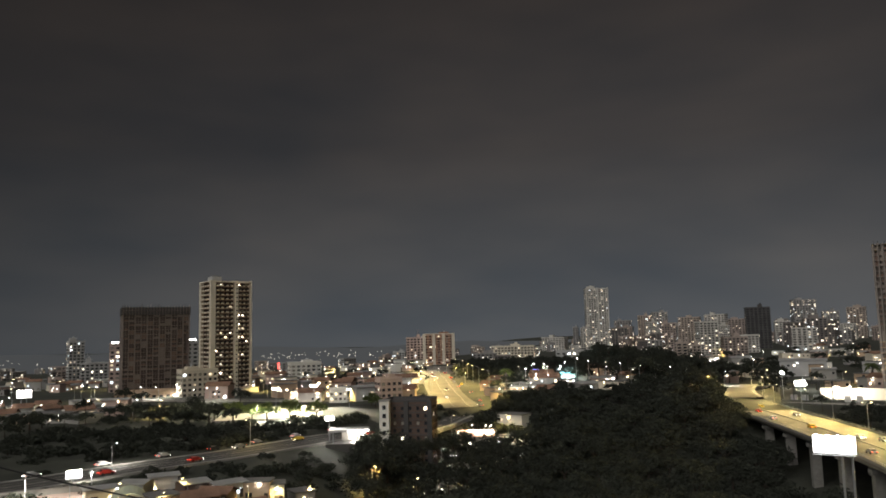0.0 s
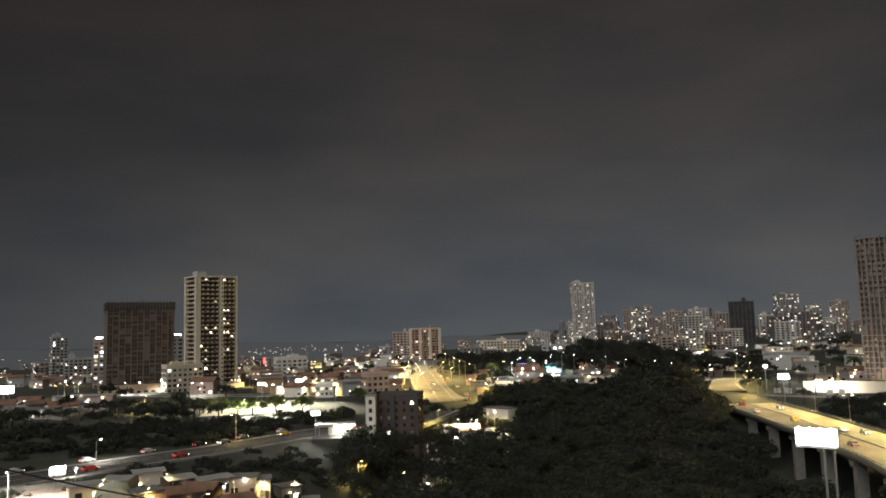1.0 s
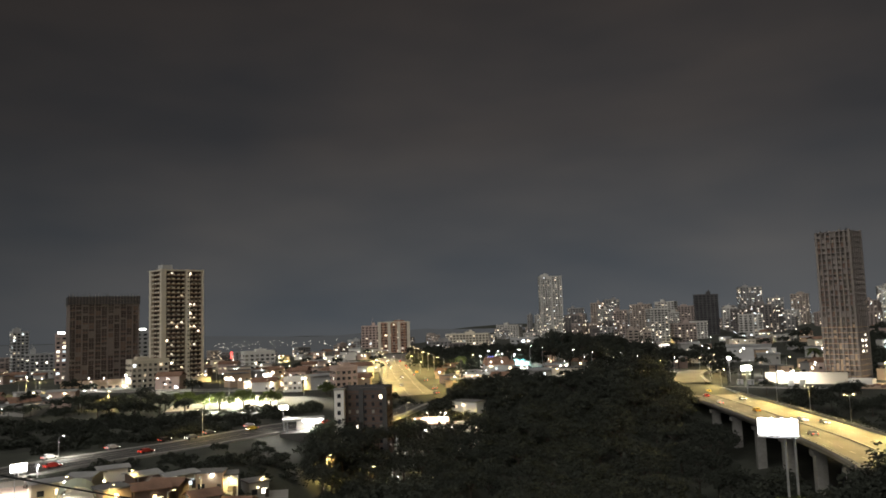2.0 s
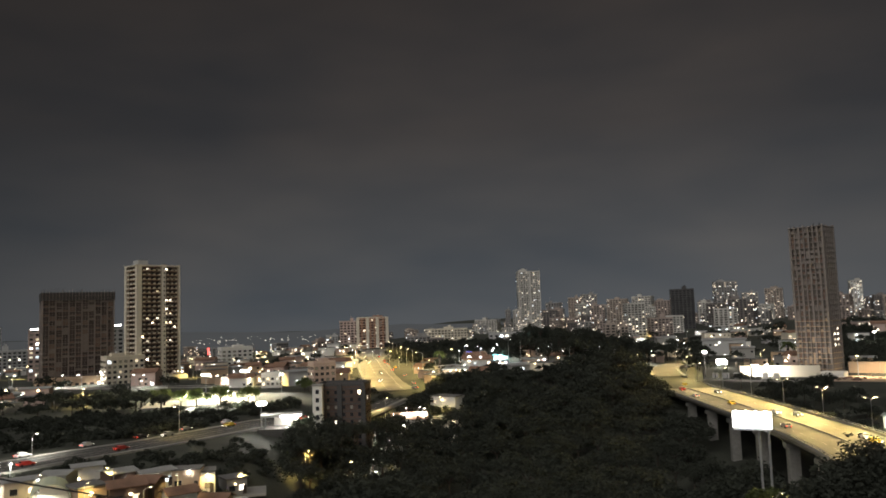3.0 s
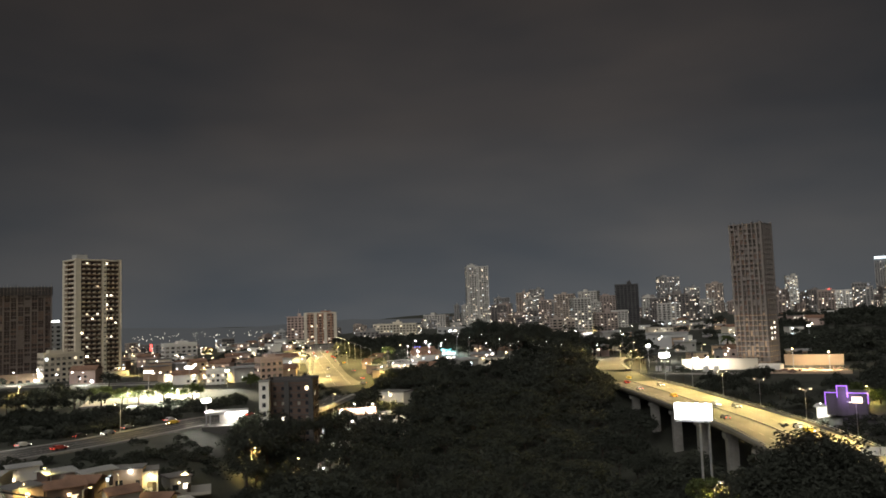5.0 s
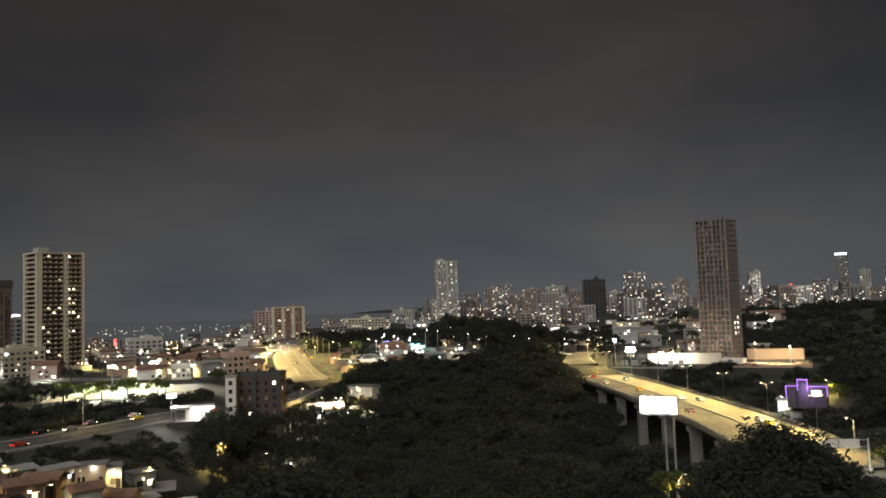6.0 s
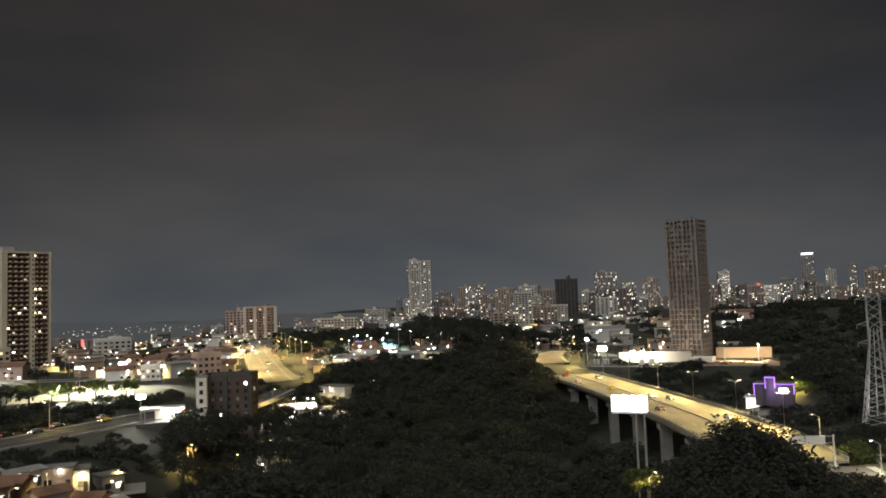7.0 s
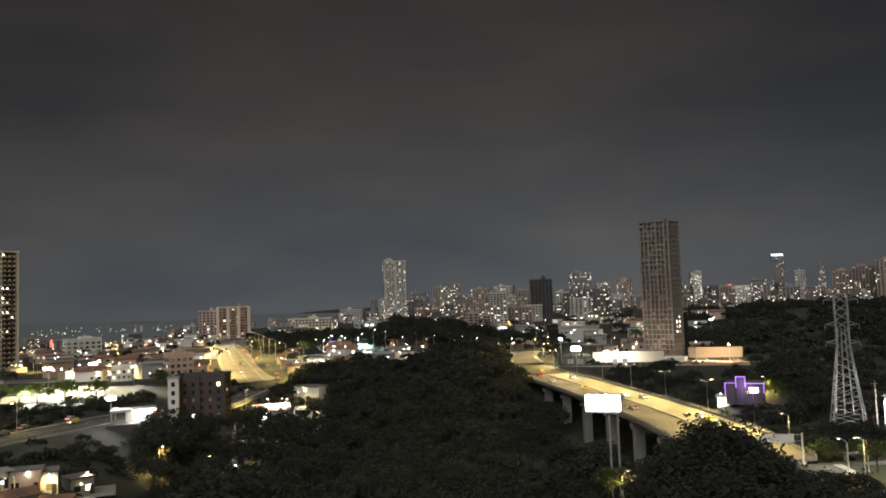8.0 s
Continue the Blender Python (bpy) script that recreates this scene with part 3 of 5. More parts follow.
def street_lamp(x, y, h=9.0, reach=1.8, rz=0.0, tint="sodium", power=0.0, double=False, big=1.0, z=None, group="street lamps", aim=None):
    """A steel pole with an arm, a lamp head and its lens; the light it casts where power is given. big above 1 swells
    the lens to stand for glare.
    """
    z = height(x, y) if z is None else z
    t = thing("street_lamp", pose(x, y, z, 0, 0, rz), ("yellow sodium" if tint == "sodium" else "white") + " street lamp glowing on a steel pole", "street lamp", group)
    for k in range(2 if double else 1):
        m = pose(0, 0, 0, 0, 0, 180 * k)
        share("pole" if k == 0 else "second_arm", pole_mesh(h, reach), t, m)
        hd = share("lamp_head", HEAD, t, m @ pose(0, -reach - 0.3, h - 0.06))
        share("lens", LENS[tint], hd, pose(0, 0, -0.02) @ Matrix.Diagonal((0.42 * big, 0.9 * big, 0.3 * big, 1)))
        if power:
            q = t.matrix_basis @ m @ Vector((0, -reach - 0.3, h - 0.45 * big))
            light_at("SPOT", tuple(q), power, SODIUM if tint == "sodium" else WHITE, aim, radius=0.25)
    return t


# big swells the glowing lenses beyond real size to imitate glare.
def flood_mast(x, y, h, rz, power, aim, heads=3, tint="white", big=1.0, color=None):
    z = height(x, y)
    t = thing("floodlight_mast", pose(x, y, z, 0, 0, rz), "tall steel mast with glaring white floodlights", "floodlight")
    bm = bmesh.new()
    tube(bm, (0, 0, 0), (0, 0, h), 0.2, 0.12, 8)
    part("mast", bm, M_STEEL, t)
    block("cross_bar", M_STEEL, t, -heads * 0.75, heads * 0.75, -0.1, 0.1, h - 0.2, h)
    for k in range(heads):
        xx = (k - (heads - 1) / 2) * 1.4
        hd = share("floodlight", HEAD, t, pose(xx, -0.3, h, 50) @ Matrix.Diagonal((1.6, 1, 1.5, 1)))
        share("lens", LENS[tint], hd, pose(0, 0, -0.05) @ Matrix.Diagonal((0.6 * big, 0.8 * big, 0.4 * big, 1)))
    light_at("SPOT", (x, y - 0.6, z + h - 0.6), power, color or (WHITE if tint == "white" else AMBER), aim, 130, 0.5)
    return t


# ------------------------------------------------------------------ tower with balconies
def balcony_tower(az, d, w, dep, z0, z1, turn, floors):
    x, y = spot(az, d)
    b = thing("residential_tower", pose(x, y, z0, 0, 0, -az + turn), "tall cream residential tower with rows of balconies and pale pillars", "building")
    h, F, L = z1 - z0, -dep / 2, -w / 2
    fh = h / floors
    # Recess wall takes a dark tone that paints in the balconies' shade.
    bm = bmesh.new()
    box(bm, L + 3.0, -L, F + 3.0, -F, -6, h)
    part("wall", bm, M_DULL, b, "recessed wall behind the balconies, coloured dark to stand for shade")
    for x0, x1 in ((L, L + 3.6), (2.4, 5.0), (-L - 1.0, -L)):
        block("pillar", M_CREAM, b, x0, x1, F - 0.5, F + 2.2, -6, h + 1.2)
    for y0, y1 in ((-F - 3.2, -F),):
        block("pillar", M_CREAM, b, L, L + 2.2, y0, y1, -6, h + 0.4)
    for k in range(floors):
        z = k * fh
        for x0, x1, n in ((L + 3.7, 2.3, 4), (5.1, -L - 1.1, 3)):
            block("balcony", M_TAN, b, x0, x1, F + 0.1, F + 2.95, z, z + 0.22)
            cw = (x1 - x0) / n
            for c in range(n):
                block("balustrade", M_CREAM, b, x0 + c * cw + 0.9, x0 + (c + 1) * cw - 0.9, F + 0.12, F + 0.3, z + 0.22, z + 1.1)
                u = rng.random()
                me = W_LIT[1] if u < 0.06 else W_LIT[0] if u < 0.12 else W_BLIND if u < 0.3 else W_DARK
                share("window", me, b, pose(x0 + cw * (c + 0.5), F + 2.97, z + 1.55) @ Matrix.Diagonal((cw * 0.5, 1, fh * 0.42, 1)))
        block("balcony", M_TAN, b, L + 0.1, L + 2.9, F + 2.3, -F - 3.3, z, z + 0.22)
        for c in range(3):
            block("balustrade", M_CREAM, b, L + 0.12, L + 0.3, F + 3.2 + 4.6 * c, F + 6.4 + 4.6 * c, z + 0.22, z + 1.2)
        for c in range(2):
            me = W_LIT[0] if rng.random() < 0.05 else W_BLIND if rng.random() < 0.4 else W_DARK
            share("window", me, b, pose(L + 2.97, F + 6.0 + 5.5 * c, z + 2.0, 0, 0, -90) @ Matrix.Diagonal((3.2, 1, fh * 0.4, 1)))
        share("window", W_DARK, b, pose(3.9, F - 0.53, z + 1.7) @ Matrix.Diagonal((1.0, 1, 0.9, 1)))
    block("roof_slab", M_CREAM, b, L - 0.2, -L + 0.2, F - 0.2, -F, h, h + 0.9)
    block("lift_house", M_GREYP, b, -11, -4, -2, 6, h + 0.9, h + 4.6)
    block("podium", M_CONC, b, L - 3, -L + 3, F - 5, -F, -8, 0)
    return b


balcony_tower(-22.95, 570, 31, 20, 3, 77.5, 24, 24)


# ------------------------------------------------------------------ towers still under construction
def frame_tower(label, az, d, w, dep, z0, z1, turn, floors, bays, fill, crown=0, pale=0, material=M_RAW, core=M_SHADE, recess=1.4, lip=0.1):
    """A concrete skeleton: core, slabs, columns, low infill walls, and scaffolding where it is still rising."""
    x, y = spot(az, d)
    b = thing("unfinished_tower", pose(x, y, z0, 0, 0, -az + turn), label, "building")
    h, F, L = z1 - z0, -dep / 2, -w / 2
    fh = h / floors
    # A solid dark core stands in for the shade inside open floors.
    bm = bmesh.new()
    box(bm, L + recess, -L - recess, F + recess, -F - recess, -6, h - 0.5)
    part("core", bm, core, b, "inner core coloured dark for the shade between floors")
    n2 = max(2, round(bays * dep / w))
    cw, cd = w / bays, dep / n2
    for k in range(floors + 1):
        z = k * fh
        # Slabs and some panels below the pale count are toned lighter to imitate lit edges.
        block("floor_slab", M_TAN if k < pale else material, b, L - lip, -L + lip, F - lip, -F + lip, z - 0.2, z + 0.14)
    for c in range(bays + 1):
        wd = 0.55 if c in (0, bays) else (0.28 if c % 2 else 0.5)
        for yy in (F + 0.3, -F - 0.3):
            block("column", material, b, L + c * cw - wd, L + c * cw + wd, yy - 0.6, yy + 0.5, -6, h + (0.9 if c % 2 else 0.3))
    for s in (-1, 1):
        for c in range(1, n2):
            block("column", material, b, s * w / 2 - 0.3, s * w / 2 + 0.3, F + c * cd - 0.5, F + c * cd + 0.5, -6, h)
    for k in range(floors):
        z = k * fh
        for c in range(bays):
            if rng.random() < fill(c, k):
                full = rng.random() < 0.3
                block("infill_panel", M_TAN if k < pale and rng.random() < 0.5 else M_BRICKFILL if rng.random() < 0.6 else material, b, L + c * cw + 0.4, L + (c + 1) * cw - 0.4, F + 0.3, F + 0.5, z + 0.14, z + (fh - 0.2 if full else rng.uniform(0.9, 1.5)))
        for c in range(n2):
            if rng.random() < 0.6:
                block("infill_panel", M_BRICKFILL if rng.random() < 0.6 else material, b, -L - 0.35, -L - 0.15, F + c * cd + 0.5, F + (c + 1) * cd - 0.5, z + 0.14, z + rng.choice((1.2, fh - 0.3)))
    if crown:
        for x0, x1, y0, y1 in ((L - 0.8, -L + 0.8, F - 0.9, F - 0.75), (L - 0.9, L - 0.75, F - 0.7, -F + 0.7), (-L + 0.75, -L + 0.9, F - 0.7, -F + 0.7)):
            block("safety_net", M_NET, b, x0, x1, y0, y1, h - crown, h + 0.6)
        for k in range(23):
            xx = L + w * k / 22
            block("scaffold_pole", material, b, xx - 0.1, xx + 0.1, F - 1.3, F - 1.1, -4, h + rng.uniform(0.5, 3.4))
        for k in range(1, floors):
            block("scaffold_plank", material, b, L - 0.3, -L + 0.3, F - 1.35, F - 0.95, k * fh + 1.4, k * fh + 1.5)
    for k in range(34 if crown else 12):
        bm = bmesh.new()
        xx = rng.uniform(L, -L)
        yy = rng.choice((F, -F))
        tube(bm, (xx, yy, h), (xx + rng.uniform(-0.1, 0.1), yy, h + rng.uniform(1.5, 3.8 if crown else 2.2)), 0.12, 0.08, 5)
        part("starter_bar", bm, M_DSTEEL, b)
    return b


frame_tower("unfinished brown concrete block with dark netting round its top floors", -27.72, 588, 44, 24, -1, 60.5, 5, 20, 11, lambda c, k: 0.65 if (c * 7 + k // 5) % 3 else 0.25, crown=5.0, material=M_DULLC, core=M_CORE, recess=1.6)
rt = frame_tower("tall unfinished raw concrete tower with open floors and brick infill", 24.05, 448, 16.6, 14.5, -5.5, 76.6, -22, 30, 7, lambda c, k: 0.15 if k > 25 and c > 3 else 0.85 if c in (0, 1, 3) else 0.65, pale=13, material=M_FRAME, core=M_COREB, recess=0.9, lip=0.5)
for k, c in ((8, 1), (8, 2), (9, 1), (9, 2), (10, 2), (7, 2), (7, 1)):
    share("work_light_window", W_LIT[1], rt, pose(16.6 / 2 + 0.7, -7 + 4.2 * c, 82.1 / 30 * k + 1.4, 0, 0, 90) @ Matrix.Diagonal((1.8, 1, 1.2, 1)))
building("low white concrete site building with open window bays", 24.75, 424, 11.0, 8, -8, 1.8, -14, 3, 4, M_WHITE, 0.0, roof="", name="site_building")
building("low podium block with a lit entrance strip under the unfinished block", -28.2, 562, 40, 16, -6, 3.5, 4, 2, 9, M_TAN, 0.07, roof="", name="podium_building")
building("small cream block with arched windows beside the tower", -24.85, 548, 24, 12, -1, 17, 18, 5, 7, M_CREAM, 0.06, roof="house")
building("narrow grey building crowned by a lit white sign", -25.2, 650, 9, 10, -4, 36.5, 0, 12, 2, M_GREYP, 0.12, roof="")
building("narrow pinkish building with lit stair windows and a roof sign", -30.25, 650, 8, 10, -5, 35.5, 0, 12, 2, M_PINK, 0.4, roof="")
building("slim grey tower with a stepped octagonal top", -32.7, 900, 15, 14, -12, 40, 10, 16, 4, M_GREYP, 0.22, dark=False)
building("dark twin blocks with few lit windows", -31.4, 850, 29, 14, -12, 18, 4, 9, 7, M_GREYP, 0.1, dark=False)
for az, w, z in ((-25.2, 5.5, 36.5), (-30.25, 5.0, 35.5)):
    x, y = spot(az, 640)
    s = thing("roof_sign", pose(x, y, z, 0, 0, -az), "lit white sign board on a rooftop frame", "sign")
    block("sign_board", M_BOARD, s, -w / 2, w / 2, -0.2, 0.2, 0.8, 2.2)
    block("sign_frame", M_DSTEEL, s, -w / 2 + 0.5, w / 2 - 0.5, 0.25, 0.6, -0.4, 2.0)

# ------------------------------------------------------------------ the middle city
ct, ctf = building("pale residential tower with a central pillar and many lit windows", 4.38, 1300, 37, 24, 8, 108, 8, 32, 9, M_FARS[3], 0.2, dark=False, name="residential_tower")
for xx in (-17.4, 0.5, 17.4):
    block("pillar", M_FARS[3], ct, xx - 0.8, xx + 0.8, -13.2, -12.0, -4, 101)
building("dark brick apartment block with balconies and few lit windows", -9.6, 282, 17, 13, -9, 12.8, -14, 8, 6, M_DULL, 0.06, trim=M_DARKC, pilasters=3, sides=("left", "right"), roof="", wide=0.38)
x, y = spot(-11.5, 275)
s = thing("stair_tower", pose(x, y, -9, 0, 0, 4), "white-painted stair tower with a column of dark windows", "building")
block("wall", M_WHITE, s, -1.7, 1.7, -2.2, 2.2, 0, 22.5)
for k in range(7):
    share("window", W_DARK, s, pose(0, -2.23, 3 + 2.9 * k) @ Matrix.Diagonal((1.2, 1, 1.5, 1)))
block("roof_slab", M_CONC, s, -2, 2, -2.5, 2.5, 22.5, 22.9)
building("pinkish slab block with few lit windows", -9.16, 965, 22, 14, -2, 35, 0, 11, 5, M_PINK, 0.12, dark=False)
building("brown brick slab block with cream end walls", -7.4, 955, 36, 16, -2, 38, 0, 12, 7, M_BROWN, 0.1, pilasters=4, trim=M_CREAM)
building("long cream apartment block with lit windows", -1.88, 1000, 55, 16, -4, 21, -5, 7, 13, M_CREAM, 0.3, dark=False)
building("white low block with lit stairwells", -17.35, 700, 27, 16, -10, 15, 12, 7, 6, M_WHITE, 0.14)
building("pale two-storey house with a hipped parapet and pink walls", -11.2, 432, 12.5, 11, -1, 13, 18, 4, 4, M_PINK, 0.05)
building("cream balconied block beside the lit yard", -14.8, 440, 10, 9, -2, 7.5, -10, 3, 4, M_WHITE, 0.15, roof="")
building("small grey plastered city block", -10.4, 1100, 17, 12, -8, 14.6, 0, 7, 4, M_GREYP, 0.1)
SKY = [  # bearing, distance, width, foot, top, storeys, bays, wall, lit
    (1.25, 1350, 40, 2, 28.6, 8, 8, M_WHITE, 0.12), (2.8, 1400, 9, 0, 45.5, 14, 2, M_GREYP, 0.06), (3.35, 1405, 9, 0, 44, 14, 2, M_WHITE, 0.06),
    (6.2, 1400, 29, 0, 55, 17, 6, M_GREYP, 0.3), (7.75, 1460, 24, 0, 64, 20, 5, M_TAN, 0.24), (8.8, 1440, 26, 0, 69, 21, 5, M_GREYP, 0.26),
    (10.86, 1300, 33, -4, 56, 19, 7, M_TAN, 0.2), (12.65, 1350, 33, -6, 60, 20, 6, M_WHITE, 0.1), (13.95, 1400, 32, -8, 46, 16, 6, M_GREYP, 0.14),
    (13.75, 900, 25, -8, 27, 12, 6, M_PINK, 0.16), (12.5, 915, 10, -8, 14, 7, 2, M_WHITE, 0.03), (10.2, 850, 12, 0, 23, 7, 2, M_TAN, 0.05), (11.1, 860, 12, 0, 20, 6, 3, M_TAN, 0.1),
    (18.29, 1500, 38, -2, 84, 26, 8, M_GREYP, 0.3), (19.9, 1600, 27, -4, 64, 20, 5, M_GREYP, 0.26), (21.45, 1700, 33, -6, 72, 22, 6, M_TAN, 0.22),
    (16.9, 1300, 22, 0, 46, 15, 4, M_WHITE, 0.08), (17.6, 1150, 30, 0, 34, 11, 5, M_GREYP, 0.15), (20.4, 1180, 32, 2, 30, 10, 6, M_GREYP, 0.2),
    (26.43, 1700, 22, 4, 81, 24, 4, M_WHITE, 0.5), (25.6, 1500, 30, 4, 52, 16, 5, M_PINK, 0.25), (28.5, 1250, 23, 9, 46, 13, 5, M_TAN, 0.06),
    (31.86, 1800, 23, 14, 110, 30, 5, M_GREYP, 0.18), (33.22, 1800, 20, 14, 77, 21, 4, M_WHITE, 0.12), (34.54, 1900, 14, 12, 90, 24, 3, M_GREYP, 0.25),
    (35.83, 1500, 31, 11, 67, 17, 6, M_TAN, 0.15), (37.06, 1450, 31, 11, 72, 18, 6, M_PINK, 0.2), (38.36, 1400, 29, 11, 80, 21, 5, M_TAN, 0.18), (30.6, 1700, 28, 12, 60, 16, 5, M_GREYP, 0.16)]
for az, d, w, z0, z1, fl, co, wall, lit in SKY:
    tone = {"white_plaster": ("white", M_FARS[3]), "grey_plaster": ("grey", M_FARS[0]), "tan_brick_facing": ("tan brick", M_FARS[1]), "pinkish_plaster": ("pinkish", M_FARS[4])}[wall.name]
    wall = tone[1]
    building("distant " + tone[0] + " high-rise with scattered lit windows", az, d, w, w * 0.6, z0, z1, rng.uniform(-22, 22), fl, co, wall, lit, dark=False, group="city high-rises")
building("dark unfinished high-rise among lit towers", 15.37, 1050, 29, 18, 4, 62, 6, 19, 6, M_DARKC, 0.0, dark=False, name="unfinished_tower")
building("white hospital-like block with lit windows", 29.4, 1262, 24, 16, 9, 45, 14, 13, 6, M_WHITE, 0.18, dark=False, roof="")
x, y = spot(28.7, 1240)
s = thing("red_roof_sign", pose(x, y, 46.5, 0, 0, -28), "small red light on a roof edge", "sign")
block("sign_board", M_RED, s, -1.6, 1.6, -0.3, 0.3, 0, 1.0)
x, y = spot(31.86, 1790)
s = thing("roof_crown_light", pose(x, y, 110, 0, 0, -31.9), "bright white light band round a tower top", "sign")
block("light_band", M_COOL, s, -11.5, 11.5, -7, 7, 0.2, 4)
taken = []


def free(x, y, r, lines=()):
    if any((x - a) ** 2 + (y - b) ** 2 < (r + c) ** 2 for a, b, c in taken):
        return False
    return all(clear_of(x, y, ln, r + 12) for ln in (highway, avenue))


for a0, a1, d0, d1, n, h0, h1, lit in ((5, 22, 950, 1700, 48, 12, 40, 0.22), (22, 42, 1150, 1950, 52, 12, 40, 0.22), (-40, 4, 900, 2000, 70, 6, 17, 0.3)):
    for k in range(n):
        az, d = rng.uniform(a0, a1), rng.uniform(d0, d1)
        x, y = spot(az, d)
        h, w = rng.uniform(h0, h1), rng.uniform(14, 28)
        z = height(x, y)
        building("plain plastered city block with lit windows", az, d, w, rng.uniform(11, 17), z, z + h, rng.uniform(-35, 35), max(2, round(h / 3)), 5, rng.choice(M_FARS), lit, dark=False, group="far city blocks", sides=(), roof=rng.choice(("tank", "")))


# ------------------------------------------------------------------ low houses
PORCH = {"warm": lens_mesh(glow("warm_porch_lamp", (1.0, 0.78, 0.45), 14.0, vary=0.5)), "white": lens_mesh(glow("white_porch_lamp", (0.95, 1.0, 0.92), 18.0, vary=0.5))}


def house(x, y, rz, w, dep, h, wall, roof, lit=0.5, lamps=1, label="", name="house", group="low houses", z=None):
    """A small house: walls, a pitched or flat roof with eaves, a door, windows and outdoor lamps."""
    z = height(x, y) if z is None else z
    b = thing(name, pose(x, y, z, 0, 0, rz), label or "low plastered house with a " + {"clay_roof_tiles": "clay tile", "grey_roofing": "grey flat", "pale_sheet_roof": "pale sheet-metal"}[roof.name] + " roof and lit openings", "house", group)
    block("wall", wall, b, -w / 2, w / 2, -dep / 2, dep / 2, -3, h)
    bm = bmesh.new()
    if roof is M_ROOF:
        box(bm, -w / 2 - 0.3, w / 2 + 0.3, -dep / 2 - 0.3, dep / 2 + 0.3, h, h + 0.35)
    else:
        r, e = (0.22 if roof is M_TILE else 0.08) * dep, 0.6
        pts = [(-w / 2 - e, -dep / 2 - e, h - 0.1), (w / 2 + e, -dep / 2 - e, h - 0.1), (w / 2 + e, dep / 2 + e, h - 0.1), (-w / 2 - e, dep / 2 + e, h - 0.1), (-w / 2 - e, 0, h + r), (w / 2 + e, 0, h + r)]
        v = [bm.verts.new(p) for p in pts]
        lo = [bm.verts.new((p[0], p[1], p[2] - 0.22)) for p in pts]
        for f in ((0, 1, 5, 4), (2, 3, 4, 5)):
            bm.faces.new([v[i] for i in f])
            bm.faces.new([lo[i] for i in f][::-1])
        for i, j in ((0, 1), (1, 5), (5, 2), (2, 3), (3, 4), (4, 0)):
            bm.faces.new((v[j], v[i], lo[i], lo[j]))
        bmesh.ops.recalc_face_normals(bm, faces=bm.faces)
    part("roof", bm, roof, b)
    near = math.hypot(x, y) < 330
    n = max(2, int(w / 3.4))
    fl = max(1, int(h / 2.9))
    for k in range(fl):
        for c in range(n):
            if rng.random() < (0.75 if near else 0.45):
                share("window", pick_window(lit), b, pose(-w / 2 + w / n * (c + 0.5), -dep / 2 - 0.03, 1.6 + 2.9 * k) @ Matrix.Diagonal((rng.uniform(1.2, 2.0), 1, 1.3, 1)))
    if near:
        block("door", M_BARK, b, w * 0.3, w * 0.3 + 0.9, -dep / 2 - 0.08, -dep / 2 + 0.05, 0, 2.05)
    for k in range(lamps):
        s = rng.uniform(0.45, 1.05)
        share("wall_lamp", PORCH["warm" if rng.random() < 0.5 else "white"], b, pose(rng.uniform(-w / 2, w / 2), -dep / 2 - 0.5, rng.uniform(2.3, max(2.4, h - 0.4))) @ Matrix.Diagonal((s, s, s * 0.7, 1)))
    taken.append((x, y, 0.5 * math.hypot(w, dep)))
    return b


def town(n, a0, a1, d0, d1, lit, lamps, hs=(3.2, 7.5), ok=lambda x, y: True, group="low houses"):
    made, tries = 0, 0
    while made < n and tries < n * 25:
        tries += 1
        az = rng.uniform(a0, a1)
        d = math.sqrt(rng.uniform(d0 * d0, d1 * d1))
        x, y = spot(az, d)
        w, dep = rng.uniform(8, 16), rng.uniform(7, 11)
        if not ok(x, y) or not free(x, y, 0.42 * math.hypot(w, dep)):
            continue
        made += 1
        house(x, y, -az + rng.uniform(-40, 40), w, dep, rng.uniform(*hs), rng.choice((M_WHITE, M_CREAM, M_GREYP, M_TAN, M_PINK, M_CONC)), rng.choice((M_TILE, M_ROOF, M_ROOF, M_METROOF)), lit, (1 if rng.random() < lamps else 0) + (1 if rng.random() < lamps * 0.6 else 0), group=group)


for az, d, r in ((-22.9, 570, 32), (-27.7, 580, 34), (-24.8, 548, 16), (-17.35, 700, 18), (-11.2, 432, 10), (-14.8, 440, 8), (-9.75, 281, 18), (23.75, 448, 16), (24.1, 424, 10), (19.5, 408, 34), (27.2, 430, 26)):
    taken.append((*spot(az, d), r))
taken.append((-122, 382, 42))
taken += [(98 + bend(y), y, 20) for y in range(150, 400, 20)]

# near houses below the lookout, to the west
nrng = random.Random(5)
for k in range(24):
    az, d = -36 + 20.5 * (k % 12) / 11 + nrng.uniform(-0.5, 0.5), (194 if k < 12 else 177) + nrng.uniform(-5, 5)
    if -30.8 < az < -27.6 and d < 186 or az < -31.0:
        continue
    x, y = spot(az, d)
    roof = nrng.choice((M_TILE, M_METROOF, M_ROOF, M_TILE))
    house(x, y, -az + nrng.uniform(-30, 30), nrng.uniform(5, 7.5), nrng.uniform(4.5, 6), nrng.uniform(2.8, 5.4), nrng.choice((M_WHITE, M_CREAM, M_TAN, M_GREYP, M_CONC, M_DULL)), roof, 0.3, 1, group="houses by the ravine")
for az, d, p in ((-21.3, 183, 350), (-25.4, 187, 400), (-23.5, 168, 350), (-29.4, 187, 300), (-17.4, 197, 1600), (-15.2, 186, 500), (-19.4, 190, 300), (-27.2, 170, 300)):
    x, y = spot(az, d)
    street_lamp(x, y, 5.5, 1.0, rng.uniform(0, 360), "sodium", p, big=0.7, group="lane lamps")
x, y = spot(-17.3, 200)
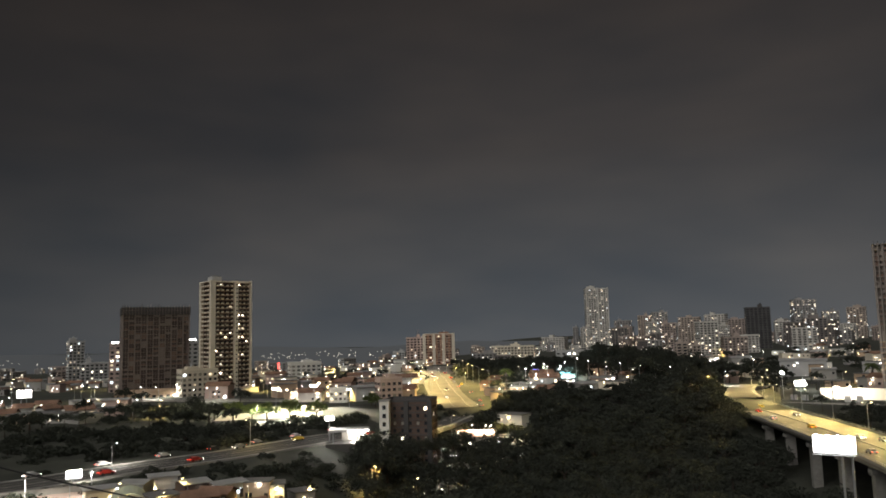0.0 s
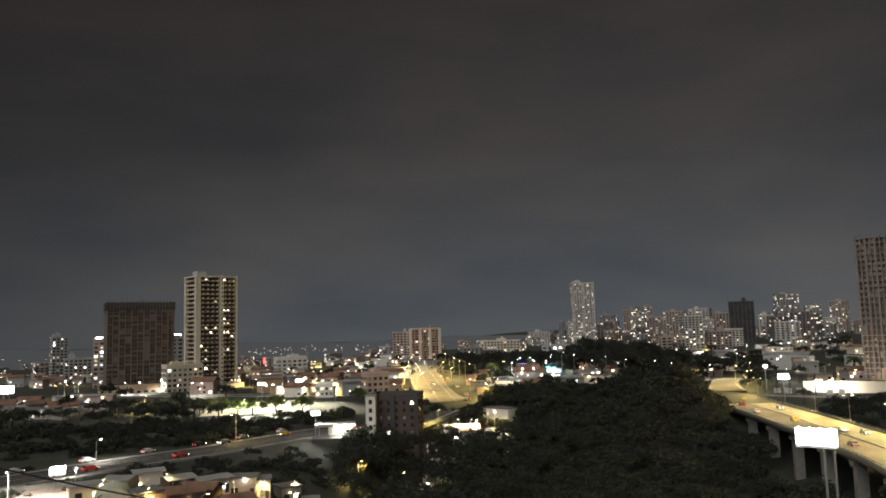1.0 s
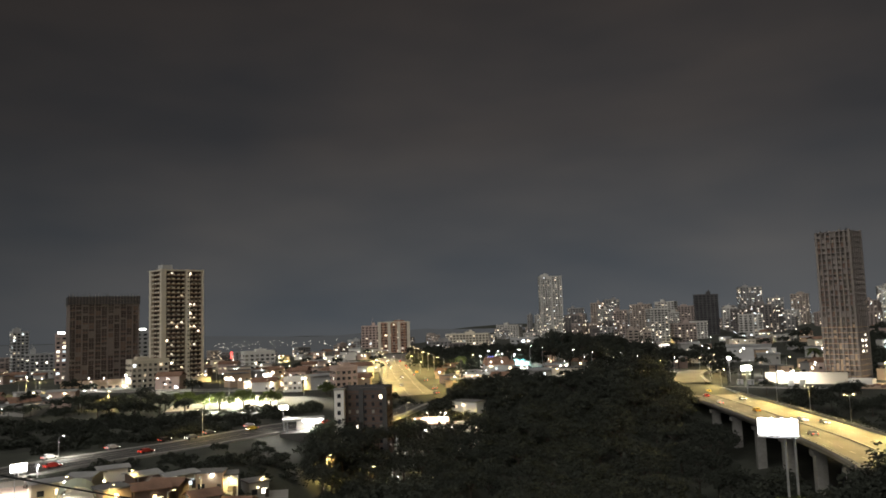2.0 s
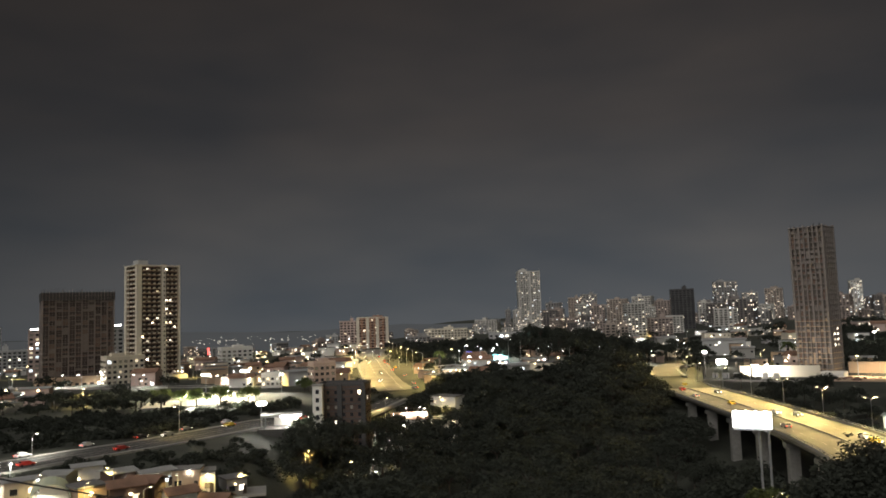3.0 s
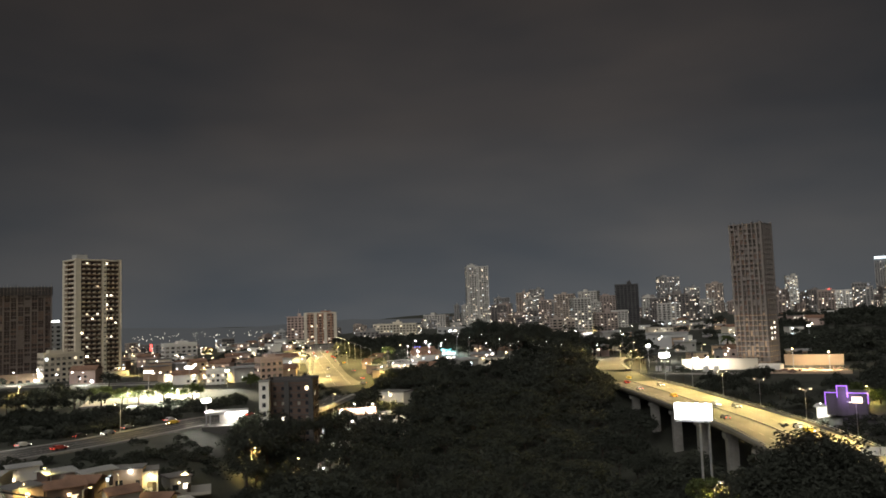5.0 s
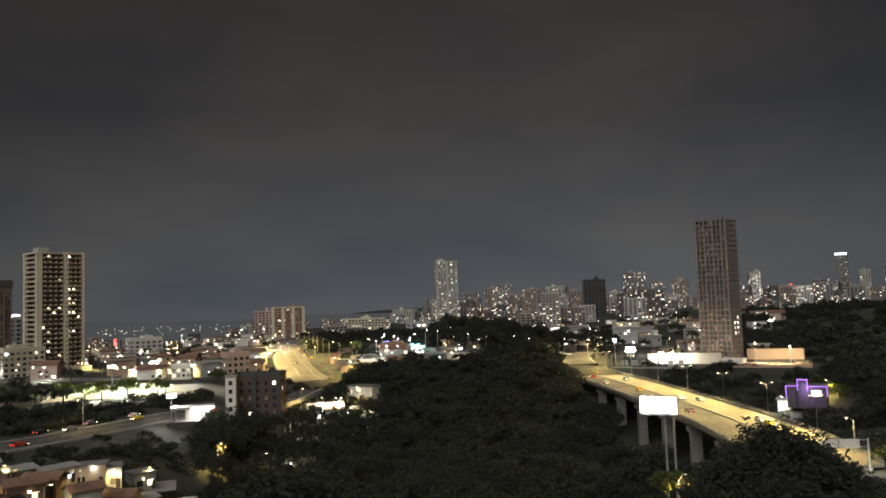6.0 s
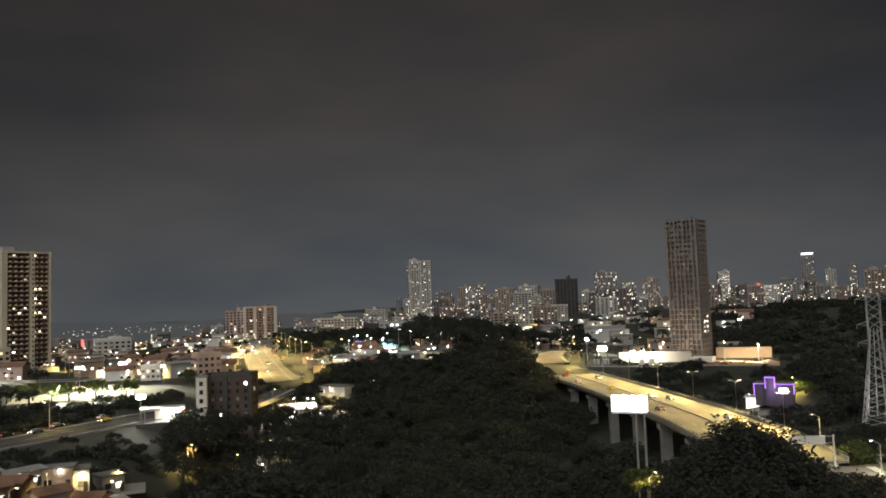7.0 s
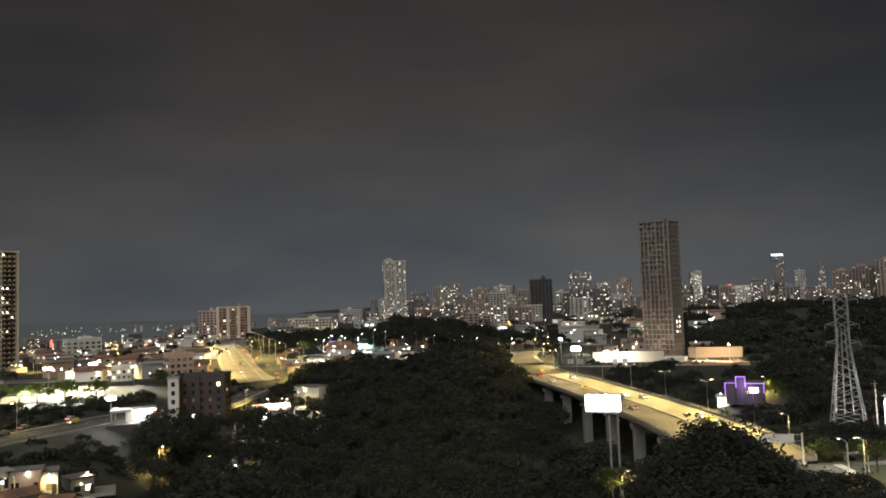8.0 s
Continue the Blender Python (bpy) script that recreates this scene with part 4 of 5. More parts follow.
yard = thing("paved_yard", pose(x, y, height(x, y) + 0.05, 0, 0, 15), "small paved yard lit yellow by a lamp", "yard", kind="structure")
block("paving", M_CONC, yard, -8, 7, -4, 5, -0.6, 0.02)
x, y = spot(-29.2, 178)
v = thing("vaulted_canopy", pose(x, y, 0, 0, 0, 29), "pale green barrel-vaulted sheet canopy over a yard", "canopy")
bm = bmesh.new()
prev = None
for k in range(13):
    a = math.pi * k / 12
    cur = [bm.verts.new((-3.6 * math.cos(a), yy, 2.4 + 3.0 * math.sin(a))) for yy in (-5, 5)]
    if prev:
        bm.faces.new((prev[0], prev[1], cur[1], cur[0]))
    prev = cur
bm2 = bmesh.new()
arch = [[bm2.verts.new((-3.4 * math.cos(math.pi * k / 12), yy, 2.4 + 2.8 * math.sin(math.pi * k / 12))) for k in range(13)] for yy in (-4.95, -4.75)]
for q in range(12):
    bm2.faces.new((arch[0][q], arch[0][q + 1], arch[1][q + 1], arch[1][q]))
bm2.faces.new(arch[0][::-1])
bm2.faces.new(arch[1])
part("gable_panel", bm2, M_CREAM, v)
me_can = part("vault", bm, mat("pale_green_sheet", (0.6, 0.64, 0.48), 0.5, 1, 0.15, 0.1), v)
sol = me_can.modifiers.new("thickness", "SOLIDIFY")
sol.thickness = 0.12
for xx in (-3.5, 3.5):
    for yy in (-4.8, 4.8):
        block("post", M_STEEL, v, xx - 0.1, xx + 0.1, yy - 0.1, yy + 0.1, 0, 2.45)
block("end_wall", M_CREAM, v, -3.3, 3.3, -4.7, -4.5, 0, 2.4)
# Lamp added to brighten the canopy's front; no post is known here.
street_lamp(*spot(-30.0, 169), 5.0, 1.0, 200, "white", 2500, big=0.7, group="lane lamps")
plaza = thing("paved_court", pose(*spot(-34.9, 199), 0.1, 0, 0, 35), "pinkish paved court with a low wall", "court", kind="structure")
block("paving", M_PINK, plaza, -14, 12, -22, 13, -1.5, 0.12)
block("court_wall", M_CONC, plaza, -14, 12, 13, 13.4, -1.5, 1.6)
street_lamp(*spot(-35.4, 203), 7, 1.5, 20, "white", 3000, group="court lamps")
street_lamp(*spot(-32.8, 196), 7, 1.5, 200, "white", 1500, group="court lamps")
# cable that sags across the court
bm = bmesh.new()
a, b2 = Vector((*spot(-39.5, 150), 18.7)), Vector((*spot(-24.5, 150), 5.6))
for k in range(24):
    p, q = a.lerp(b2, k / 24), a.lerp(b2, (k + 1) / 24)
    s0, s1 = 4 * (k / 24) * (1 - k / 24), 4 * ((k + 1) / 24) * (1 - (k + 1) / 24)
    tube(bm, p - Vector((0, 0, 0.5 * s0)), q - Vector((0, 0, 0.5 * s1)), 0.16, 0.16, 5)
cab = thing("power_cable", pose(0, 0, 0), "thick black overhead cable hung between poles", "cable")
part("cable", bm, M_DSTEEL, cab)
for q in (a, b2):
    bm = bmesh.new()
    tube(bm, (q.x, q.y, height(q.x, q.y) - 1), (q.x, q.y, q.z + 0.3), 0.18, 0.12, 8)
    part("cable_pole", bm, M_CONC, cab)

# towns in the distance
town(32, -38, -26, 600, 1000, 0.5, 0.55, (4, 9), group="houses in the western quarter")
town(18, -38, -29.8, 395, 500, 0.4, 0.4, (3, 4.5), group="houses in the western quarter")
town(38, -24, -7.5, 470, 960, 0.55, 0.75, (4, 10), group="houses in the middle quarter")
town(30, -19, -9, 430, 640, 0.55, 0.8, (4, 9), group="houses in the middle quarter")
town(12, -8.5, -1.5, 292, 345, 0.5, 0.7, (3, 5), ok=lambda x, y: clear_of(x, y, highway, 24), group="houses on the hill")
town(18, -4, 5, 395, 490, 0.7, 0.9, (2.8, 4), ok=lambda x, y: not (height(x, y) > 9.5), group="houses on the hill")
town(9, 4, 12, 392, 440, 0.5, 0.8, (4, 6.5), ok=lambda x, y: clear_of(x, y, avenue, 14) and x < 84, group="houses on the hill")
town(42, 8, 24, 440, 940, 0.45, 0.5, (3.5, 8), group="houses beyond the bridge")
town(12, 25, 29.2, 480, 1050, 0.4, 0.35, (3.5, 7), group="houses beyond the bridge")

# white shed with a sloping roof among the trees, long hall on the hill
building("long low pale hall on the hilltop", 3.2, 900, 60, 14, 6, 15, 0, 2, 10, M_GREYP, 0.05, roof="", name="hall")
house(*spot(18.0, 600), -18, 30, 14, 11, M_GREYP, M_METROOF, 0.2, 1, "big pale shed with a sheet-metal roof", "shed")

# ------------------------------------------------------------------ lit yard with floodlights
yd = thing("sports_yard", pose(-122, 378, 0.15, 0, 0, 16), "pale hard-surfaced yard flooded with white light", "yard", kind="structure")
block("surface", M_CREAM, yd, -36, 13, -40, 30, -3.0, 0.1)
block("retaining_wall", M_CONC, yd, -36, 13, -40.5, -40, -5, 0.6)
flood_mast(-121, 404, 11, 0, 80000, (-124, 368, 0), 3, big=1.8, color=(1.0, 0.9, 0.58))
flood_mast(-140, 398, 10, 0, 80000, (-138, 368, 0), 3, big=1.8, color=(1.0, 0.9, 0.58))
flood_mast(-100, 398, 9, 200, 4000, (-105, 378, 0), 2, big=1.1)
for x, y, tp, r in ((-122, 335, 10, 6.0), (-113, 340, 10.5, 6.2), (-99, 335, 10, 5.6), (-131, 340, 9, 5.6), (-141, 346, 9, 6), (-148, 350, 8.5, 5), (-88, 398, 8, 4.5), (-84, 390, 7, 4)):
    tree(x, y, tp, r, LAMPLIT, "tree with leaves toned brighter green to stand in for floodlight", "trees round the lit yard")

# Two lamps added in front to brighten the yard trees; no such posts known.
street_lamp(-107, 331, 7.0, 1.5, 180, "white", 13000, big=0.6, group="yard lamps")
street_lamp(-126, 333, 7.0, 1.5, 180, "white", 13000, big=0.6, group="yard lamps")

# ------------------------------------------------------------------ filling station and its glaring canopy
gs = thing("filling_station", pose(-66, 262, 0, 0, 0, 14), "low white station canopy with glaring lamps", "station")
block("canopy", M_GREYP, gs, -7, 7, -4, 4, 4.2, 4.9)
for xx in (-5.5, 5.5):
    for yy in (-2.8, 2.8):
        block("post", M_STEEL, gs, xx - 0.15, xx + 0.15, yy - 0.15, yy + 0.15, -2, 4.2)
block("kiosk", M_WHITE, gs, -2.5, 6, 4.2, 8, -2, 3.6)
block("light_panel", M_BOARD, gs, -0.5, 6.6, -4.1, -4.0, 4.25, 4.85, "glaring white light strip")
block("light_panel", M_BOARD, gs, 0.5, 6.0, -3.4, 3.4, 4.14, 4.19, "glaring white light strip")
block("forecourt", M_ASPHALT, gs, -8, 8, -5, 8, -3, 0.45)
flood_mast(-73, 262, 9, 30, 2500, (-66, 256, 0), 2, big=2.0)
flood_mast(-64, 266, 6.5, 0, 3000, (-62, 256, 0), 4, big=1.7)

# ------------------------------------------------------------------ lamps along roads
for y in range(190, 392, 31):
    street_lamp(112.0 + bend(y), y, 9.5, 1.3, -90, "sodium", 4300, z=0.0, double=True, big=0.5, group="bridge lamps", aim=(95 + bend(y), y + 0.01, 0))
street_lamp(101.5, 163, 8, 1.3, -90, "sodium", 1300, z=0.0, big=0.5, group="bridge lamps")
# Lamp added only to brighten the road at the bridge head.
street_lamp(97, 132, 8, 1.3, -90, "sodium", 1300, big=0.5, group="bridge lamps")
for i, p in enumerate(highway):
    if p.y > 372 and i % 4 == 0 and p.y < 720:
        street_lamp(p.x - (17 if i % 8 else -17), p.y, 13, 3.0, 90 if i % 8 else -90, "sodium", 9000, big=0.6, group="highway lamps")
street_lamp(-125.6, 215, 6.5, 1.2, 160, "white", 1200, big=0.9, group="highway lamps")
street_lamp(-176, 168, 9, 2.0, 160, "sodium", 1800, group="highway lamps")
street_lamp(-100, 258, 9, 2.0, -20, "sodium", 700, group="highway lamps")
for x, y, p in ((86, 402, 5200), (112, 408, 5200), (92, 432, 4200), (118, 450, 4200), (140, 500, 3500)):
    street_lamp(x, y, 9, 2.0, 0 if x > 100 else 180, "sodium", p, big=1.1, group="avenue lamps")
k = 0
for az, d in [(rng.uniform(-24, -5), rng.uniform(440, 900)) for q in range(64)] + [(rng.uniform(8, 24), rng.uniform(430, 900)) for q in range(44)] + [(rng.uniform(-38, -25), rng.uniform(400, 950)) for q in range(34)] + [(rng.uniform(-4, 6), rng.uniform(400, 560)) for q in range(12)]:
    x, y = spot(az, d)
    k += 1
    street_lamp(x, y, 8, 1.6, rng.uniform(0, 360), "sodium" if rng.random() < 0.4 else "white", 3800 if k % 2 == 0 else 0, big=rng.uniform(0.8, 1.5), group="town lamps")

# ------------------------------------------------------------------ substation beyond the bridge, glaring white
sb = thing("substation", pose(*spot(19.4, 408), 0, 0, 0, -22), "floodlit white substation yard with steel gantries", "substation")
block("yard_floor", M_CREAM, sb, -26, 24, -14, 13, -3, 0.25)
block("back_wall", M_CREAM, sb, -4, 33, 13, 13.5, -3, 6.0)
block("side_wall", M_CONC, sb, -26, 24, -14.4, -14, -3, 1.2)
# Gantries take dark steel to paint in their silhouette against the floodlights.
for xx in (-20, -14.5, -9, -3.5, 2):
    for yy in (-7, 1):
        block("gantry_post", M_DSTEEL, sb, xx - 0.16, xx + 0.16, yy - 0.16, yy + 0.16, 0, 10.5)
for yy in (-7, 1):
    block("gantry_beam", M_DSTEEL, sb, -20.4, 2.4, yy - 0.14, yy + 0.14, 9.3, 9.6)
for xx in (-15, -10, -5, 8, 13):
    block("transformer", M_GREYP, sb, xx - 1.4, xx + 1.4, -1, 1.6, 0.25, 3.4)
flood_mast(*spot(17.75, 416), 7.5, 0, 34000, (*spot(18.4, 400), 0), 3, big=3.6)
flood_mast(*spot(19.9, 414), 6.0, 180, 4200, (*spot(20.3, 424), 3), 2, big=1.6)
flood_mast(*spot(20.6, 411), 6.0, 180, 3000, (*spot(21.0, 424), 3), 1, big=1.4)
flood_mast(*spot(16.65, 420), 12.0, 0, 3000, (*spot(16.8, 405), 0), 1, big=2.2)
# long orange-lit wall and littered lot
ow = thing("walled_lot", pose(*spot(27.3, 436), 0, 0, 0, -29), "orange-lit lot with a long blank wall and rubble", "lot")
block("back_wall", M_TAN, ow, -13, 15, 8, 8.6, -4, 6.2)
block("lot_floor", M_TAN, ow, -17, 18, -38, 8, -4, 0.4)
for q in range(26):
    s = rng.uniform(0.4, 1.5)
    xx, yy = rng.uniform(-14, 16), rng.uniform(-36, 6)
    share("rubble", UNIT["brick_infill"], ow, pose(xx, yy, 0.4 + 0.2 * s, rng.uniform(-20, 20), rng.uniform(-20, 20), rng.uniform(0, 90)) @ Matrix.Diagonal((s * 1.6, s, s * 0.6, 1)))
flood_mast(*spot(26.2, 424), 10, 160, 6500, (*spot(27.3, 428), 1), 1, "sodium")
flood_mast(*spot(28.4, 416), 9, 160, 5500, (*spot(28.0, 422), 1), 1, "sodium")
flood_mast(*spot(27.3, 640), 9, 0, 4000, (*spot(27.5, 620), 1), 2, big=1.6)

# ------------------------------------------------------------------ bar with violet neon edges
nb = thing("neon_bar", pose(*spot(29.3, 288), 0, 0, 0, -34), "flat-roofed bar outlined in violet neon", "bar")
block("wall", M_DARKC, nb, -6, 6, -4, 4, -3, 4.2)
block("tower_wall", M_DARKC, nb, -2.6, 0.4, -4.6, -0.5, -3, 6.6)
block("roof", M_ROOF, nb, -6.2, 6.2, -4.2, 4.2, 4.2, 4.5)
for x0, x1, y0, y1, z0, z1 in ((-6.3, -2.7, -4.35, -4.2, 4.3, 4.46), (0.5, 6.3, -4.35, -4.2, 4.3, 4.46), (-2.7, -2.5, -4.8, -4.62, 3, 6.7), (-2.7, 0.5, -4.8, -4.62, 6.5, 6.75), (0.3, 0.5, -4.8, -4.62, 3, 6.7), (6.15, 6.35, -4.4, -4.2, 1, 4.5), (-6.35, -6.15, -4.4, -4.2, 0.5, 4.5)):
    block("neon_tube", M_PURPLE, nb, x0, x1, y0, y1, z0, z1, "violet neon tube")
block("shop_front", M_WARM, nb, 1.6, 4.4, -4.12, -4.02, 1.2, 3.0, "lit pinkish shop window")
light_at("POINT", (*spot(29.3, 281), 3.5), 250, (0.62, 0.35, 1.0))
house(*spot(28.2, 292), -40, 7, 6, 3, M_WHITE, M_METROOF, 0.8, 1, group="houses beyond the bridge")
street_lamp(*spot(27.8, 284), 6, 1.2, 180, "white", 1000, group="town lamps")
street_lamp(*spot(30.6, 300), 6, 1.2, 180, "sodium", 4500, group="town lamps")
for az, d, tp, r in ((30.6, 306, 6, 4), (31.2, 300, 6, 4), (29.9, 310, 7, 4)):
    tree(*spot(az, d), tp, r, LAMPLIT, "leafy tree lit from below by a lamp", "trees by the bar")

for az, d in ((-7.4, 300), (-5.8, 312), (-4.2, 318), (-6.6, 330), (-2.4, 330), (-12.5, 236), (-9.5, 246), (-5.0, 300), (-3.2, 306), (-7.9, 318)):
    street_lamp(*spot(az, d), 9, 1.2, rng.uniform(0, 360), "white" if rng.random() < 0.7 else "sodium", 1500, big=0.9, group="slope lamps")

for az, d in ((4.8, 392), (5.9, 402), (7.2, 395), (8.3, 405), (9.4, 398), (10.4, 392), (6.6, 384), (3.6, 410), (2.7, 420)):
    street_lamp(*spot(az, d), 13, 1.2, rng.uniform(-40, 40), "white", 0, big=0.9, group="slope lamps")

# lamps that shine out between the crowns of the hill: bearing, distance, height of the lens
for az, d, z in ((-0.45, 430, 19.5), (1.57, 420, 16.9), (0.66, 415, 14.0), (-0.4, 410, 14.5), (5.58, 410, 18.7), (5.09, 405, 14.3), (6.65, 395, 8.4), (9.77, 420, 8.4), (10.36, 470, 9.8), (11.85, 470, 8.0), (11.34, 560, 12.0), (14.87, 640, 11.6)):
    x, y = spot(az, d)
    street_lamp(x, y, max(5.0, z - height(x, y)), 1.2, rng.uniform(-60, 60), "white", 0, big=1.5, group="slope lamps")
for az, d, h, tint, p in ((-0.77, 398, 6.5, "white", 3500), (1.98, 345, 5, "sodium", 1200), (0.97, 342, 5, "white", 1200), (-5.47, 300, 8, "white", 2600), (-5.0, 318, 9, "white", 2600), (-3.87, 320, 8, "white", 2600), (-4.6, 276, 7, "sodium", 1800), (-7.77, 262, 7, "white", 1500), (-8.7, 240, 7, "white", 1300), (-7.22, 245, 7, "white", 1500)):
    street_lamp(*spot(az, d), h, 1.2, rng.uniform(120, 240), tint, p, big=1.1, group="slope lamps")


def palm(az, d, top, r, label):
    """A palm: a slim ringed stem and a head of arching fronds, each a folded blade."""
    x, y = spot(az, d)
    t = thing("palm_tree", pose(x, y, height(x, y)), label, "tree")
    bm = bmesh.new()
    for k in range(8):
        tube(bm, (0.1 * math.sin(k), 0, top * k / 8 - 0.3), (0.1 * math.sin(k + 1), 0, top * (k + 1) / 8), 0.34 - 0.015 * k, 0.29 - 0.015 * k, 7)
    part("trunk", bm, M_BARK, t)
    pr = random.Random(3)
    for k in range(22):
        bm = bmesh.new()
        a, rise, prev = 2 * math.pi * k / 22 + pr.uniform(-0.1, 0.1), pr.uniform(-0.1, 0.75), None
        for q in range(7):
            u = q / 6
            out, z, wd = r * u, top + r * (rise * u - 0.85 * u * u), 0.16 * r * math.sin(math.pi * (0.12 + 0.85 * u))
            cur = [bm.verts.new((out * math.cos(a) - o * wd * math.sin(a), out * math.sin(a) + o * wd * math.cos(a), z - 0.5 * wd * abs(o))) for o in (-1, 0, 1)]
            for e in (0, 1) if prev else ():
                bm.faces.new((prev[e], prev[e + 1], cur[e + 1], cur[e]))
            prev = cur
        part("frond", bm, M_LEAF2, t)


palm(-2.46, 402, 14.2, 4.2, "tall slim palm, leaves toned brighter, lit by an added white spot")
palm(22.07, 500, 13.0, 5.5, "palm, leaves toned brighter, lit by an added amber spot")
# Spots added without fixtures to brighten the two palms.
light_at("SPOT", (*spot(-2.3, 392), 9.0), 5000, WHITE, (*spot(-2.46, 402), 15), 120)
light_at("SPOT", (*spot(22.0, 488), 6.0), 8000, AMBER, (*spot(22.07, 500), 14), 120)
for az, d, ztop, r in ((8.75, 432, 24.5, 5.5), (5.6, 450, 29.0, 6.0), (1.06, 470, 23.5, 5.5), (-8.0, 352, 2.8, 5.0), (-6.6, 356, 3.0, 4.5), (-5.4, 350, 2.6, 5.0), (-4.2, 354, 3.2, 5.0), (-3.0, 362, 5.0, 5.0), (-2.2, 384, 9.0, 5.5), (-3.0, 402, 9.5, 5.0), (-1.2, 372, 6.0, 5.0), (-2.0, 418, 12.5, 6.0), (-0.8, 404, 9.5, 5.0), (-10.9, 262, 2.5, 4.2), (-9.9, 258, 2.0, 4.5), (-8.7, 262, 2.8, 4.5), (-7.6, 266, 2.0, 4.2), (-12.0, 256, 0.5, 4.0), (10.4, 372, 7.5, 6.0), (11.2, 366, 5.5, 6.0), (12.0, 362, 3.5, 5.5), (11.0, 392, 7.0, 6.0), (9.6, 376, 8.5, 6.5)):
    x, y = spot(az, d)
    tree(x, y, ztop - height(x, y), r, CROWNS, "full dark tree at the edge of the wood", "trees at the wood edge")

# ------------------------------------------------------------------ billboards
def billboard(az, d, w, h, z, zg, poles, turn):
    x, y = spot(az, d)
    b = thing("billboard", pose(x, y, zg, 0, 0, -az + turn), "blank glaring white backlit billboard on steel posts", "billboard")
    block("panel", M_BOARD, b, -w / 2, w / 2, -0.35, -0.25, z - zg, z - zg + h, "overexposed white advertising sheet")
    block("housing", M_DSTEEL, b, -w / 2 - 0.15, w / 2 + 0.15, -0.25, 0.3, z - zg - 0.15, z - zg + h + 0.15)
    for xx in poles:
        bm = bmesh.new()
        tube(bm, (xx, 0.05, 0), (xx, 0.05, z - zg - 0.1), 0.28, 0.24, 10)
        part("post", bm, M_STEEL, b)
    block("catwalk", M_STEEL, b, -w / 2, w / 2, -1.2, -0.4, z - zg - 0.35, z - zg - 0.25)
    for k in range(4):
        xx = -w / 2 + w * (k + 0.5) / 4
        arm = block("lamp_arm", M_STEEL, b, xx - 0.05, xx + 0.05, -1.5, -0.3, z - zg + h + 0.1, z - zg + h + 0.2)
        share("floodlight", LENS["white"], arm, Matrix.Translation((0, -0.5, 0.5)) @ Matrix.Diagonal((5.0, 0.35, 3.5, 1)))
    return b


billboard(19.5, 178, 7.9, 3.5, 10.1, height(*spot(19.5, 178)) - 0.3, (1.25, 3.1), -8)
billboard(-32.6, 226, 3.8, 1.9, 1.5, -2.5, (0.0,), 10)
billboard(-35.65, 560, 8.3, 4.6, 3.4, height(*spot(-35.65, 560)) - 1, (-1.4, 1.4), 4)
flood_mast(*spot(-31.5, 222), 3.2, 0, 600, (*spot(-31.6, 235), 0), 1, big=0.9)

# ------------------------------------------------------------------ power pylon
px, py = 140.0, 196.0
pz = height(px, py)
pyl = thing("power_pylon", pose(px, py, pz, 0, 0, -30), "tall grey steel lattice pylon with three cross arms", "pylon")
PH = 34 - pz


def half(z):
    return 4.5 - 2.9 * min(1, z / (PH * 0.62)) if z < PH * 0.62 else 1.6


zs = [PH * k / 16 for k in range(17)]
for sx in (-1, 1):
    for sy in (-1, 1):
        bm = bmesh.new()
        bent_bar(bm, [(sx * half(a), sy * half(a), a) for a in zs], 0.17)
        part("leg", bm, M_STEEL, pyl)
cor = ((-1, -1), (1, -1), (1, 1), (-1, 1))
for a, b in zip(zs, zs[1:]):
    for k in range(4):
        (x0, y0), (x1, y1) = cor[k], cor[(k + 1) % 4]
        for p, q in (((x0 * half(a), y0 * half(a), a), (x1 * half(b), y1 * half(b), b)), ((x1 * half(a), y1 * half(a), a), (x0 * half(b), y0 * half(b), b))):
            bm = bmesh.new()
            tube(bm, p, q, 0.07, 0.07, 4)
            part("brace", bm, M_STEEL, pyl)
for z in (PH - 1.4, PH - 8.4, PH - 13.4):
    for s in (-1, 1):
        bm = bmesh.new()
        for yy in (-1, 1):
            tube(bm, (s * 1.6, yy * 1.6, z), (s * 4.3, 0, z + 0.2), 0.09, 0.07, 4)
            tube(bm, (s * 1.6, yy * 1.6, z + 1.0), (s * 4.3, 0, z + 0.2), 0.09, 0.07, 4)
        part("cross_arm", bm, M_STEEL, pyl)
        bm = bmesh.new()
        for k in range(6):
            tube(bm, (s * 4.3, 0, z + 0.1 - 0.2 * k), (s * 4.3, 0, z - 0.05 - 0.2 * k), 0.13, 0.08, 6)
        part("insulator", bm, M_GREYP, pyl)
for q in range(4):
    bm = bmesh.new()
    tube(bm, (-1.2 + 0.8 * q, -1.7, PH * 0.76), (-3.3 + 2.2 * q, -3.4, PH * 0.14), 0.13, 0.2, 6)
    part("down_conduit", bm, M_STEEL, pyl)
for az, d, h in ((37.2, 232, 15), (37.7, 226, 13)):
    bm = bmesh.new()
    x, y = spot(az, d)
    po = thing("utility_pole", pose(x, y, height(x, y)), "plain pale concrete utility pole", "pole", "utility poles")
    tube(bm, (0, 0, 0), (0, 0, h), 0.25, 0.15, 8)
    part("shaft", bm, M_CONC, po)
    block("cross_bar", M_STEEL, po, -1, 1, -0.06, 0.06, h - 0.8, h - 0.65)
billboard(38.25, 205, 4.2, 5.0, 4.5, height(*spot(38.25, 205)), (0.5,), -6)
flood_mast(*spot(38.1, 222), 11, 30, 14000, (*spot(36.0, 236), 4), 2, big=2.2)
# Lamp added to brighten the growth at the billboard's foot; none known there.
x, y = spot(20.6, 160)
street_lamp(x, y, 0.8 - height(x, y), 1.0, 60, "sodium", 1500, big=0.5, group="lane lamps")
